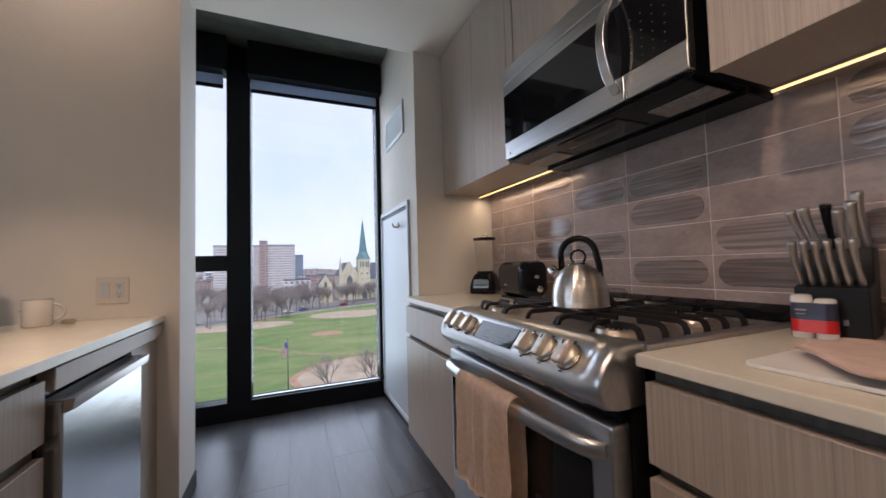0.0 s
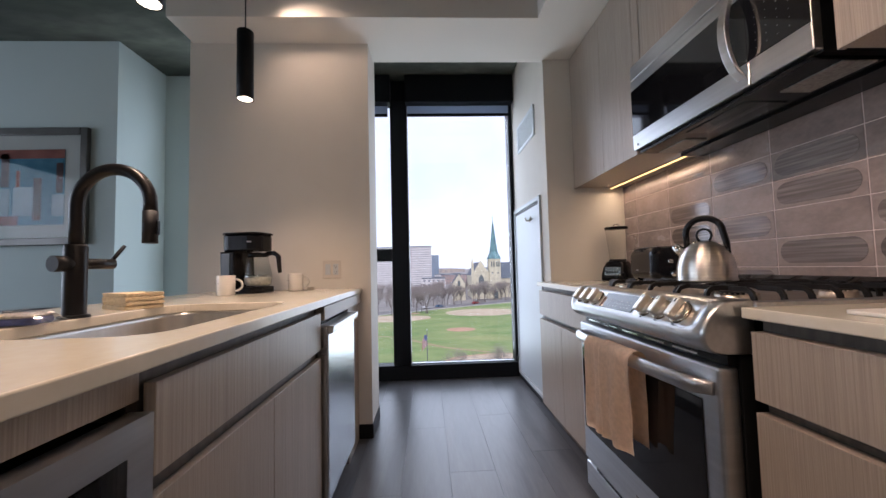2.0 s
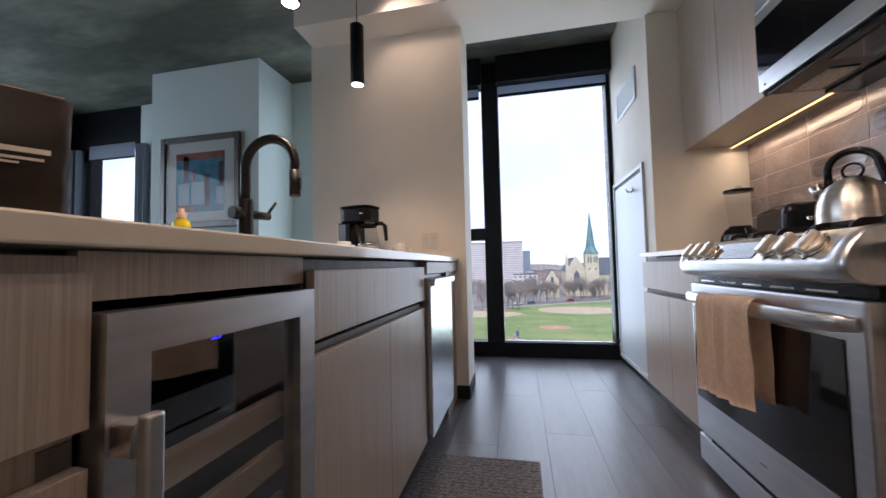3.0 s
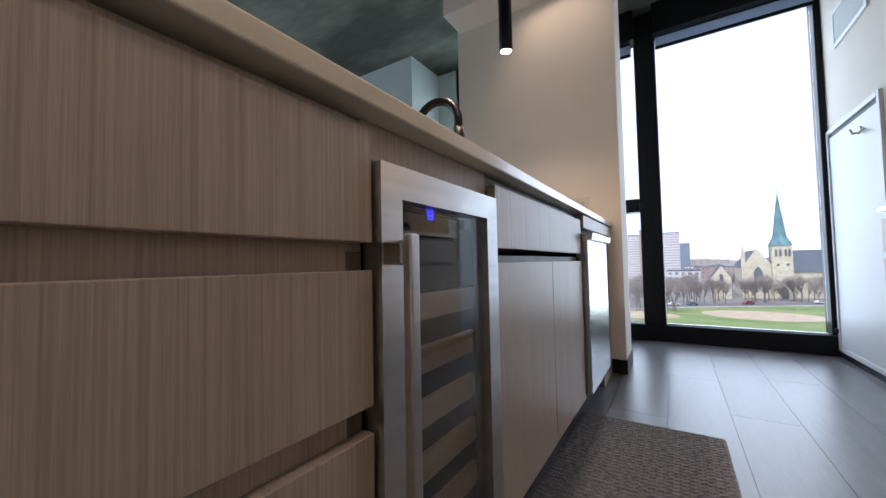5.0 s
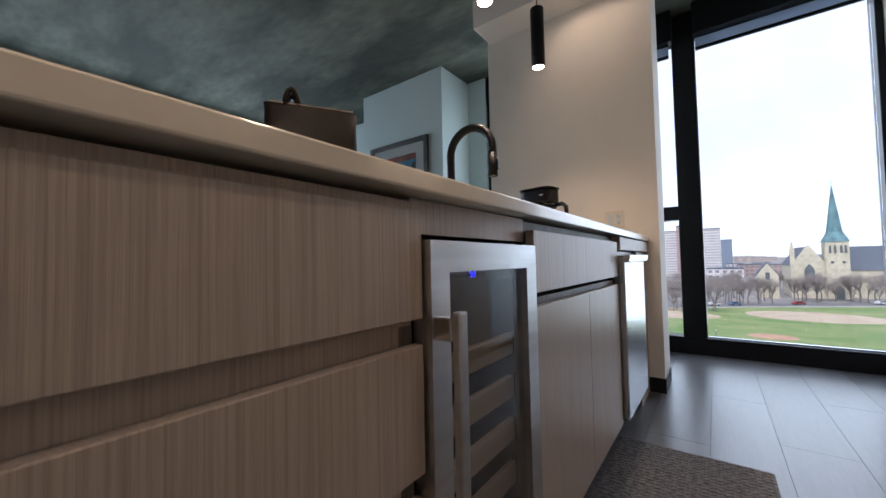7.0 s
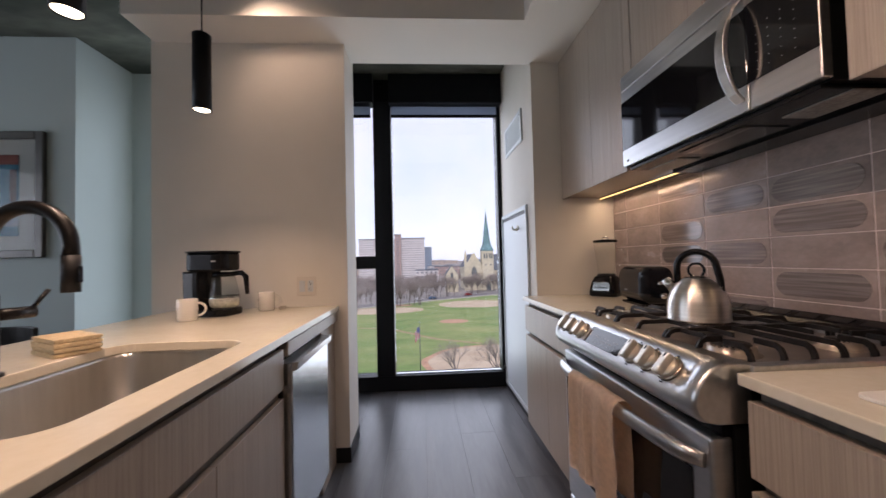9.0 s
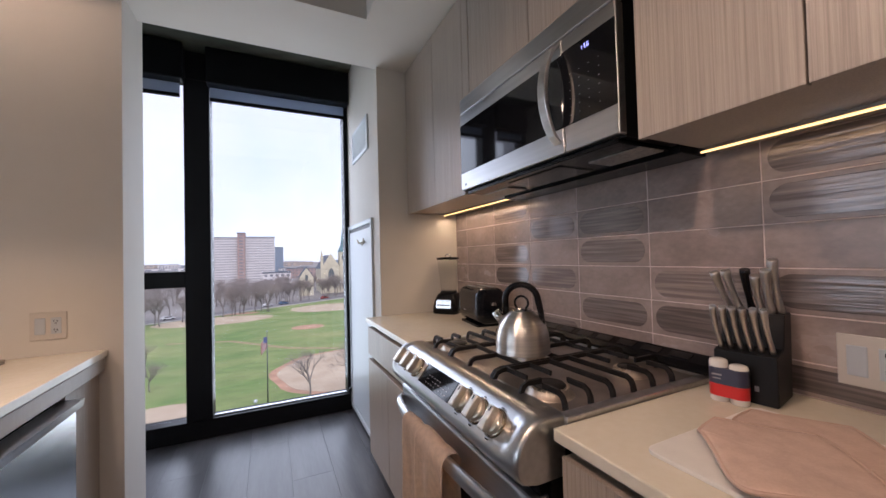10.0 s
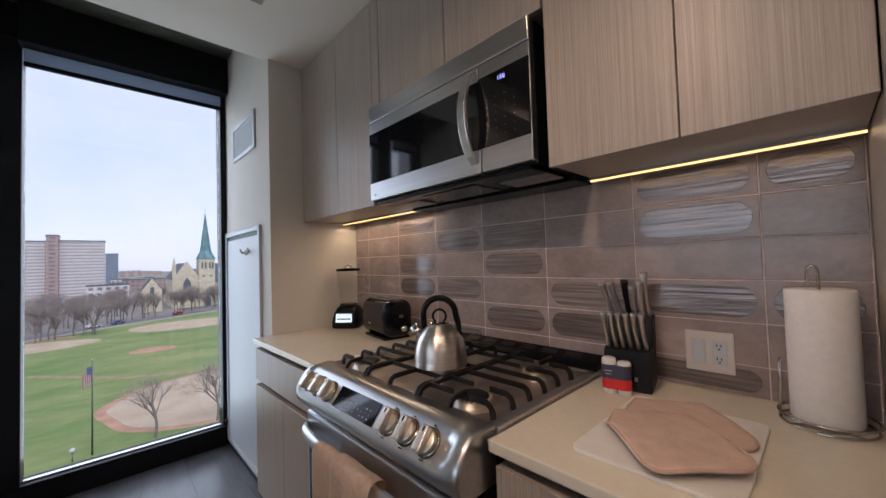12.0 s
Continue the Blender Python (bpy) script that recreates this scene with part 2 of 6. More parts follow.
FLOORG = material("dark_joint", (0.038, 0.038, 0.041), 0.8, vary=0.2)
WHITE = material("white_enamel", (0.50, 0.54, 0.57), 0.4, vary=0.02, scale=(2, 2, 2))
OFFWHITE = material("white_plastic", (0.60, 0.55, 0.49), 0.35, vary=0.02)
GLASS = clear("window_glass", (0.97, 0.99, 1.0))

# ---- the setting ----
SL = 2.69          # living ceiling
SF = 2.48          # dropped kitchen ceiling
ISL = -1.18        # island fronts
structure("wall_backsplash", B(0.637, 0.80, -4.2, 0.0, 0, 2.9), PAINT, "greige painted wall behind the tiled backsplash", "wall")
structure("wall_return", B(0.088, 0.80, 0.002, 1.16, 0, 2.95), PAINT, "greige painted wall beside the window recess", "wall")
structure("wall_column", B(-2.222, -1.112, -0.18, 0.11, 0, 2.95), PAINT, "greige painted end wall of the kitchen", "wall")
structure("wall_recess", B(-1.62, -1.50, 0.112, 1.16, 0, 2.95), PAINT, "painted side wall of the window recess", "wall")
structure("wall_recess_back", B(-3.06, -2.70, 0.60, 0.75, 0, 2.9), COOL, "pale painted wall set back beside the column", "wall")
structure("wall_picture", B(-4.04, -2.915, 0.13, 0.598, 0, 2.9), COOL, "pale painted wall carrying a framed picture", "wall")
structure("wall_behind", B(-6.2, 0.80, -4.40, -4.202, 0, 2.9), PAINT, "painted wall closing the apartment", "wall")
bm = bmesh.new()
box(bm, -6.2, 0.8, -4.2, 1.2, -0.12, -0.012)
structure("floor", bm, FLOORG, "charcoal wood-look plank tile floor", "floor")
structure("ceiling_concrete", B(-6.2, 0.636, -4.2, 0.12, SL, SL + 0.2), CONCRETE, "bare grey concrete ceiling slab", "ceiling")
structure("ceiling_recess", B(-1.498, 0.086, 0.03, 1.16, 2.845, 3.0), CONCRETE, "bare concrete slab above the window recess", "ceiling")
structure("ceiling_recess_back", B(-6.2, -1.50, 0.122, 0.80, SL + 0.004, SL + 0.2), CONCRETE, "bare concrete ceiling near the windows", "ceiling")
bm = bmesh.new()
prism(bm, [(-2.20, -0.43), (-0.075, -0.43), (-0.075, -4.19), (0.634, -4.19), (0.634, -0.001), (0.087, -0.001), (0.087, 0.03), (-1.111, 0.03), (-1.111, -0.182), (-2.20, -0.182)], SF, SL - 0.003, "z")
structure("ceiling_soffit", bm, CEILP, "off-white dropped plaster ceiling along the cabinets", "ceiling")
# black plinth along the column
structure("baseboard", B(-1.205, -1.106, -0.186, 0.115, 0, 0.085, bevel=0.002), MATTBLACK, "black skirting board round the end wall", "baseboard")
structure("baseboard_recess", B(0.077, 0.0865, 0.01, 0.93, 0, 0.05, bevel=0.002), FRAMEBLK, "black skirting board under the panel", "baseboard")

# window of the recess
win = thing("window_1", (-0.6, 1.0, 0), "floor-to-ceiling black aluminium window over the park", "window", kind="structure")
for nm, x0, x1, z0, z1, y0 in (("frame_bottom", -1.498, 0.086, 0.0, 0.135, 0.94), ("frame_top", -1.498, 0.086, 2.62, 2.843, 0.97), ("frame_right", 0.05, 0.086, 0.137, 2.618, 0.95),
                               ("frame_left", -1.498, -1.45, 0.137, 2.618, 0.95), ("mullion", -1.085, -0.925, 0.137, 2.618, 0.93), ("transom", -1.448, -1.087, 1.10, 1.215, 0.945)):
    part(nm, B(x0, x1, y0, 1.08, z0, z1, bevel=0.004), FRAMEBLK, win)
for x0, x1, z0, z1 in ((-0.923, 0.048, 0.137, 2.618), (-1.448, -1.087, 1.217, 2.618), (-1.448, -1.087, 0.137, 1.098)):
    g = part("pane", B(x0, x1, 1.02, 1.026, z0, z1), GLASS, win)
    g.visible_shadow = False
part("bead", B(-0.923, 0.048, 0.985, 1.018, 0.137, 0.144, bevel=0.002), STEEL, win, "pale inner glazing bead")
FABRIC = material("grey_shade_cloth", (0.34, 0.38, 0.45), 0.9, vary=0.05, scale=(200, 200, 200))
f_nt = FABRIC.node_tree          # thin cloth: half of its light comes through from behind
f_tr, f_mx = f_nt.nodes.new("ShaderNodeBsdfTranslucent"), f_nt.nodes.new("ShaderNodeMixShader")
f_tr.inputs[0].default_value, f_mx.inputs[0].default_value = (0.42, 0.47, 0.56, 1), 0.6
f_nt.links.new(f_nt.nodes["Principled BSDF"].outputs[0], f_mx.inputs[1])
f_nt.links.new(f_tr.outputs[0], f_mx.inputs[2])
f_nt.links.new(f_mx.outputs[0], f_nt.nodes["Material Output"].inputs[0])
for x0, x1 in ((-0.935, 0.08), (-1.44, -1.075)):
    sh = thing("roller_shade", ((x0 + x1) / 2, 0.9, 2.6), "grey roller shade drawn up under a black cassette", "roller shade", "window shades")
    part("cassette", B(x0, x1, 0.84, 0.955, 2.575, 2.836, bevel=0.006), FRAMEBLK, sh, "black metal cassette")
    part("cloth", B(x0 + 0.015, x1 - 0.03, 0.93, 0.933, 2.50, 2.60), FABRIC, sh)
    part("hem_bar", B(x0 + 0.015, x1 - 0.03, 0.922, 0.94, 2.472, 2.499, bevel=0.003), FRAMEBLK, sh)

# ---- kitchen: right run ----
CT = 0.914
def base_cabinet(y0, y1, doors, drawer_z, label, toe=True):
    c = thing("base_cabinet", (0.3, (y0 + y1) / 2, 0), label, "cabinet", "base cabinets of the right run")
    part("carcass", B(0.032, 0.62, y0 + 0.001, y1 - 0.001, 0.10, CT - 0.032), DARKGAP, c)
    part("toe_kick", B(0.07, 0.60, y0 + 0.002, y1 - 0.002, 0.0, 0.099), material("brown_plinth", (0.08, 0.055, 0.045), 0.5, vary=0.2), c)
    part("drawer_front", B(0.0, 0.03, y0 + 0.0015, y1 - 0.0015, drawer_z, 0.858, bevel=0.0012), WOOD, c)
    n = len(doors) - 1
    for a, b in zip(doors, doors[1:]):
        part("door", B(0.0, 0.03, a + 0.0015, b - 0.0015, 0.105, drawer_z - 0.028, bevel=0.0012), WOOD, c)
    return c


base_cabinet(-0.792, -0.002, [-0.792, -0.397, -0.002], 0.697, "greige laminate base cabinet with one drawer over two doors")
base_cabinet(-2.21, -1.634, [-2.21, -1.634], 0.70, "greige laminate base cabinet with deep drawer fronts")
for y0, y1 in ((-0.798, -0.001), (-2.212, -1.626)):
    tagged(part("countertop", B(-0.012, 0.628, y0, y1, CT - 0.026, CT, bevel=0.003, seg=2), QUARTZ), "pale polished quartz countertop on the base cabinets", "countertop")
# tall end panel beside the counter
tall = thing("tall_cabinet", (0.3, -2.6, 0), "tall greige laminate cabinet closing the counter run", "cabinet")
part("side", B(-0.04, 0.63, -2.245, -2.214, 0, SF - 0.002, bevel=0.001), WOOD, tall)
part("carcass", B(-0.02, 0.63, -3.15, -2.246, 0, SF - 0.002), WOOD, tall)
for z0, z1 in ((0.1, 1.2), (1.204, SF - 0.006)):
    part("door", B(-0.042, -0.021, -3.148, -2.248, z0, z1, bevel=0.0012), WOOD, tall)

def upper_cabinet(edges, z0, label):
    y0, y1 = edges[0], edges[-1]
    c = thing("upper_cabinet", (0.45, (y0 + y1) / 2, z0), label, "cabinet", "upper cabinets")
    part("carcass", B(0.296, 0.634, y0 + 0.001, y1 - 0.001, z0 + 0.006, SF - 0.003), WOOD, c)
    for a, b in zip(edges, edges[1:]):
        part("door", B(0.275, 0.294, a + 0.0015, b - 0.0015, z0, SF - 0.006, bevel=0.0012), WOOD, c)
    return c


upper_cabinet([-0.772, -0.436, -0.004], 1.552, "greige laminate wall cabinet with two tall doors")
upper_cabinet([-1.627, -1.242, -0.832], 1.99, "short greige laminate wall cabinet above the microwave")
upper_cabinet([-2.212, -1.939, -1.631], 1.542, "greige laminate wall cabinet above the knife block")
tagged(part("cabinet_filler", B(0.2752, 0.63, -0.8285, -0.7732, 1.99, SF - 0.003), WOOD), "narrow laminate filler beside the wall cabinets", "panel")
STRIP = glow("strip_light", (1.0, 0.66, 0.26), 2.4)
for y0, y1, z in ((-0.768, -0.006, 1.552), (-2.21, -1.63, 1.542)):
    s = thing("under_cabinet_light", (0.535, (y0 + y1) / 2, z), "thin warm light strip under the wall cabinets", "light strip", "under-cabinet lights")
    part("channel", B(0.523, 0.547, y0, y1, z - 0.004, z + 0.005), CHROME, s)
    part("diffuser", B(0.5315, 0.5385, y0, y1, z - 0.007, z - 0.0042), STRIP, s)

# ---- kitchen: island ----
IB = -2.10         # back edge of the island top
def island_unit(name, y0, y1, label):
    c = thing(name, (-1.5, (y0 + y1) / 2, 0), label, "cabinet", "island cabinets")
    part("carcass", B(-1.80, ISL - 0.022, y0 + 0.001, y1 - 0.001, 0.10, 0.70), DARKGAP, c)
    part("toe_kick", B(-1.75, ISL - 0.07, y0 + 0.002, y1 - 0.002, 0.0, 0.099), MATTBLACK, c)
    return c


def island_front(nm, y0, y1, z0, z1, parent, x=ISL):
    return part(nm, B(x - 0.02, x, y0 + 0.0015, y1 - 0.0015, z0, z1, bevel=0.0012), WOOD, parent)


# three-drawer units with finger channels
for y0, y1 in ((-2.860, -2.2645), (-3.30, -2.864)):
    c = island_unit("drawer_unit", y0, y1, "greige laminate island unit with three drawers and finger channels")
    part("channel_board", B(-1.80, ISL - 0.0225, y0 + 0.001, y1 - 0.001, 0.701, 0.878), WOOD, c)
    part("channel_back", B(ISL - 0.021, ISL - 0.0202, y0 + 0.002, y1 - 0.03, 0.105, 0.878), WOOD, c)
    for z0, z1 in ((0.712, 0.862), (0.502, 0.676), (0.11, 0.468)):
        island_front("drawer_front", y0, y1, z0, z1, c)
isl = thing("kitchen_island", (-1.8, -1.7, 0), "greige laminate carcass of the kitchen island", "island")

# wine cooler
wc = thing("wine_cooler", (-1.45, -2.08, 0), "built-in wine cooler with a steel-framed glass door and wooden racks", "wine cooler")
WY0, WY1, WZ0, WZ1 = -2.2615, -1.895, 0.115, 0.821
FX = ISL + 0.012
part("cabinet_lining", B(-1.76, -1.745, WY0 + 0.01, WY1 - 0.01, 0.115, 0.81), BLACK, wc)
for nm, a in (("lining_side", (-1.744, FX - 0.04, WY0 + 0.008, WY0 + 0.02, 0.115, 0.81)), ("lining_side", (-1.744, FX - 0.04, WY1 - 0.02, WY1 - 0.008, 0.115, 0.81)),
              ("lining_top", (-1.744, FX - 0.04, WY0 + 0.021, WY1 - 0.021, 0.795, 0.81)), ("lining_floor", (-1.744, FX - 0.04, WY0 + 0.021, WY1 - 0.021, 0.115, 0.13))):
    part(nm, B(*a), BLACK, wc)
part("grille", B(-1.70, FX - 0.05, WY0 + 0.004, WY1 - 0.004, 0.0, 0.10), MATTBLACK, wc)
fw, sw = 0.047, 0.0455     # rail and stile widths
corners = [((WY0, WZ1), (WY0 + sw, WZ1 - fw)), ((WY1, WZ1), (WY1 - sw, WZ1 - fw)), ((WY1, WZ0), (WY1 - sw, WZ0 + fw)), ((WY0, WZ0), (WY0 + sw, WZ0 + fw))]
for k in range(4):
    (a, ai), (b, bi) = corners[k], corners[(k + 1) % 4]
    bm = bmesh.new()
    lo = [bm.verts.new((FX - 0.035, *p)) for p in (a, b, bi, ai)]
    hi = [bm.verts.new((FX - (0.0 if j < 2 else 0.0012), *p)) for j, p in enumerate((a, b, bi, ai))]
    fs = [bm.faces.new(lo), bm.faces.new(hi[::-1])] + [bm.faces.new([lo[j], hi[j], hi[(j + 1) % 4], lo[(j + 1) % 4]]) for j in range(4)]
    bmesh.ops.recalc_face_normals(bm, faces=fs)
    part("frame_rail", bm, STEELH, wc)
SMOKE = clear("smoked_glass", (0.84, 0.86, 0.87), 0.0, 1.95)
pane = part("door_glass", B(FX - 0.02, FX - 0.014, WY0 + sw, WY1 - sw, WZ0 + fw, WZ1 - fw), SMOKE, wc)
RACK = material("beech_rack", (0.60, 0.46, 0.34), 0.5, vary=0.12, scale=(20, 3, 30))
for z in (0.235, 0.326, 0.417, 0.508, 0.599):
    r = part("rack", B(-1.72, FX - 0.06, WY0 + 0.03, WY1 - 0.03, z - 0.006, z), BLACK, wc, "black wire rack")
    part("rack_front", B(FX - 0.06, FX - 0.045, WY0 + 0.028, WY1 - 0.028, z - 0.012, z + 0.033, bevel=0.002), RACK, wc, "pale beech rack front")
part("control_panel", B(FX - 0.075, FX - 0.045, WY0 + 0.03, WY1 - 0.03, 0.752, 0.79), BLKGLASS, wc)
BLUE = glow("blue_digits", (0.03, 0.03, 1.0), 4.0)
SEG = {"0": "abcdef", "1": "bc", "2": "abged", "3": "abgcd", "4": "fgbc", "5": "afgcd", "6": "afgedc", "7": "abc", "8": "abcdefg", "9": "abcdfg"}
def digit(bm, ch, o, w, h, right, up, out, t):
    """One seven-segment digit at o."""
    right, up, out, o = Vector(right), Vector(up), Vector(out), Vector(o)
    seg = {"a": (0, h, w, h), "d": (0, 0, w, 0), "g": (0, h / 2, w, h / 2), "b": (w, h / 2, w, h), "c": (w, 0, w, h / 2), "e": (0, 0, 0, h / 2), "f": (0, h / 2, 0, h)}
    for s in SEG[ch]:
        a, b, c, d = seg[s]
        tube(bm, [o + right * a + up * b + out * t, o + right * c + up * d + out * t], t, 5)
bm = bmesh.new()
for k, ch in enumerate("53"):
    digit(bm, ch, (FX - 0.044, -2.094 + k * 0.010, 0.762), 0.006, 0.012, (0, 1, 0), (0, 0, 1), (1, 0, 0), 0.0009)
part("digits", bm, BLUE, wc, "glowing blue digits")
# handle: flat bar on two stand-offs
part("handle", B(FX + 0.029, FX + 0.043, WY0 + 0.006, WY0 + 0.025, 0.19, 0.722, bevel=0.003, seg=2), STEELH, wc, "square steel bar handle")
for z in (0.698, 0.215):
    part("handle_mount", B(FX - 0.001, FX + 0.030, WY0 + 0.002, WY0 + 0.025, z - 0.016, z + 0.016, bevel=0.002), CHROME, wc)

# sink cabinet
sc = island_unit("sink_cabinet", -1.876, -1.002, "greige laminate sink cabinet with a drawer front over doors")
part("top_rail", B(ISL - 0.045, ISL - 0.028, -1.8765, -1.0, 0.80, 0.88), DARKGAP, sc)
island_front("drawer_front", -1.876, -1.003, 0.715, 0.858, sc)
for a, b in ((-1.876, -1.44), (-1.44, -1.003)):
    island_front("door", a, b, 0.11, 0.683, sc)
part("channel_strip", B(ISL - 0.04, ISL - 0.024, -2.2635, -1.8775, 0.832, 0.884), WOOD, isl)

# dishwasher
dw = thing("dishwasher", (-1.45, -0.68, 0), "stainless steel dishwasher with a pocket handle", "dishwasher")
part("tub", B(-1.75, ISL - 0.03, -0.985, -0.477, 0.10, 0.82), BLACK, dw)
part("plinth", B(-1.7, ISL - 0.06, -0.985, -0.477, 0.0, 0.098), MATTBLACK, dw)
part("door", B(ISL - 0.028, ISL + 0.022, -0.984, -0.478, 0.115, 0.80, bevel=0.006, seg=2), material("satin_steel", (0.60, 0.63, 0.66), 0.27, 1.0, vary=0.05, scale=(2, 2, 50)), dw, "brushed stainless steel door")
bm = bmesh.new()
prism(bm, [(ISL + 0.0225, 0.77), (ISL + 0.04, 0.775), (ISL + 0.045, 0.803), (ISL - 0.02, 0.803), (ISL - 0.02, 0.8005), (ISL + 0.0225, 0.8005)], -0.982, -0.480, "y")
part("handle_lip", bm, STEELH, dw, "bright folded handle lip")
part("control_strip", B(ISL - 0.028, ISL + 0.008, -0.984, -0.190, 0.825, 0.882, bevel=0.003), WOOD, dw, "greige strip over the door")
part("end_filler", B(-1.75, ISL - 0.012, -0.470, -0.186, 0.0, 0.8235, bevel=0.001), WOOD, isl)
# back panel of the island
part("back_panel", B(-1.84, -1.802, -3.30, -0.184, 0.0, 0.884), WOOD, isl)
part("end_panel", B(-1.84, ISL, -3.33, -3.302, 0.0, 0.884), WOOD, isl)

# island top with the sink cut out
SX0, SX1, SY0, SY1 = -1.685, -1.265, -1.775, -1.085
bm = bmesh.new()
outer = [(IB, -3.36), (-1.164, -3.36), (-1.164, -0.183), (IB, -0.183)]
inner = round_rect(SX0, SX1, SY0, SY1, 0.075, 6)
for z in (CT - 0.028, CT):
    vo = [bm.verts.new((*p, z)) for p in outer]
    vi = [bm.verts.new((*p, z)) for p in inner]
    eo = [bm.edges.new((vo[k], vo[(k + 1) % 4])) for k in range(4)]
    ei = [bm.edges.new((vi[k], vi[(k + 1) % len(vi)])) for k in range(len(vi))]
    bmesh.ops.triangle_fill(bm, use_beauty=True, edges=eo + ei)
    if z < CT:
        vo0, vi0 = vo, vi
for a, b in ((vo0, vo), (vi0, vi)):
    for k in range(len(a)):
        bm.faces.new([a[k], a[(k + 1) % len(a)], b[(k + 1) % len(a)], b[k]])
bmesh.ops.recalc_face_normals(bm, faces=bm.faces)
rim = [e for e in bm.edges if len(e.link_faces) == 2 and e.calc_face_angle(0) > 1.2 and abs(e.verts[0].co.z - e.verts[1].co.z) < 1e-4]
bmesh.ops.bevel(bm, geom=rim, offset=0.003, segments=2, affect="EDGES", profile=0.5)
tagged(part("island_countertop", bm, QUARTZ), "long pale polished quartz island top with an undermount sink", "countertop")

# sink bowl
sk = thing("sink", ((SX0 + SX1) / 2, (SY0 + SY1) / 2, 0.69), "undermount stainless steel sink bowl", "sink")
bm = bmesh.new()
rings = []
for inset, z, r in ((-0.012, CT - 0.0275, 0.085), (-0.003, CT - 0.0275, 0.078), (0.0, CT - 0.04, 0.075), (0.008, 0.74, 0.07), (0.03, 0.712, 0.06), (0.2, 0.704, 0.008)):
    rings.append([bm.verts.new((*p, z)) for p in round_rect(SX0 + inset, SX1 - inset, SY0 + inset, SY1 - inset, r, 6)])
for a, b in zip(rings, rings[1:]):
    for k in range(len(a)):
        f = bm.faces.new([a[k], a[(k + 1) % len(a)], b[(k + 1) % len(a)], b[k]])
        f.smooth = True
bm.faces.new(rings[-1])
bmesh.ops.recalc_face_normals(bm, faces=bm.faces)
bmesh.ops.reverse_faces(bm, faces=bm.faces)
part("bowl", bm, material("satin_steel", (0.60, 0.58, 0.55), 0.3, 1.0, vary=0.05, scale=(40, 40, 3)), sk)
part("drain", lathe(bmesh.new(), [(0.0, 0.004), (0.03, 0.004), (0.045, 0.008), (0.055, 0.006), (0.055, 0.0)], 24, ((SX0 + SX1) / 2, (SY0 + SY1) / 2, 0.705)), CHROME, sk)

# ---- range ----
RY0, RY1 = -1.622, -0.80
rg = thing("gas_range", (0.28, (RY0 + RY1) / 2, 0), "stainless steel slide-in gas range with black oven glass", "range")
part("body", B(0.0, 0.618, RY0 + 0.02, RY1 - 0.006, 0.05, 0.90), material("dark_side_steel", (0.03, 0.03, 0.03), 0.45, 0.6, vary=0.1), rg, "dark side panels")
for x in (0.06, 0.56):
    for y in (RY0 + 0.06, RY1 - 0.05):
        part("foot", lathe(bmesh.new(), [(0, 0), (0.02, 0), (0.02, 0.05), (0, 0.05)], 12, (x, y, 0)), BLACK, rg)


def control_panel():
    """A sloped fascia with a bullnose below it; both ends swell up into rounded horns."""
    flat = [(0.03, 0.795), (-0.045, 0.795), (-0.080, 0.803), (-0.097, 0.818), (-0.103, 0.836), (-0.0975, 0.853), (-0.088, 0.8655), (-0.072, 0.885), (-0.055, 0.905), (-0.038, 0.921), (-0.016, 0.928), (0.03, 0.928)]
    horn = [(0.03, 0.797), (-0.045, 0.797), (-0.076, 0.804), (-0.092, 0.818), (-0.099, 0.838), (-0.0985, 0.860), (-0.093, 0.880), (-0.082, 0.900), (-0.066, 0.917), (-0.046, 0.928), (-0.020, 0.931), (0.03, 0.931)]
    horn = [(a[0] + (b[0] - a[0]) * 0.7, a[1] + (b[1] - a[1]) * 0.7) for a, b in zip(flat, horn)]
    tip = [(p[0] * 0.93 if p[0] < 0 else p[0], 0.86 + (p[1] - 0.86) * 0.93) for p in horn]
    ya, yb = RY0 + 0.008, RY1 - 0.002
    cuts = [(ya, 2), (ya + 0.004, 1.4), (ya + 0.010, 1), (ya + 0.028, 1), (ya + 0.038, 0.85), (ya + 0.048, 0.5), (ya + 0.058, 0.15), (ya + 0.070, 0)]
    cuts += [(yb - 0.050, 0), (yb - 0.040, 0.2), (yb - 0.032, 0.6), (yb - 0.022, 1), (yb - 0.010, 1), (yb - 0.004, 1.4), (yb, 2)]
    bm = bmesh.new()
    rings = []
    for y, k in cuts:
        lo, hi, f = (flat, horn, k) if k <= 1 else (horn, tip, k - 1)
        rings.append([bm.verts.new((a[0] + (b[0] - a[0]) * f, y, a[1] + (b[1] - a[1]) * f)) for a, b in zip(lo, hi)])
    n = len(flat)
    for a, b in zip(rings, rings[1:]):
        for k in range(n):
            bm.faces.new([a[k], a[(k + 1) % n], b[(k + 1) % n], b[k]]).smooth = True
    bm.faces.new(rings[0][::-1])
    bm.faces.new(rings[-1])
    bmesh.ops.recalc_face_normals(bm, faces=bm.faces)
    return bm


part("control_panel", control_panel(), STEELH, rg, "sloped brushed steel control panel with rounded ends")
part("side_screw", lathe(bmesh.new(), [(0.0, 0.003), (0.005, 0.003), (0.006, 0.0)], 12, m=Matrix.Translation((0.012, RY0 + 0.008, 0.897)) @ Matrix.Rotation(radians(90), 4, "X")), CHROME, rg)
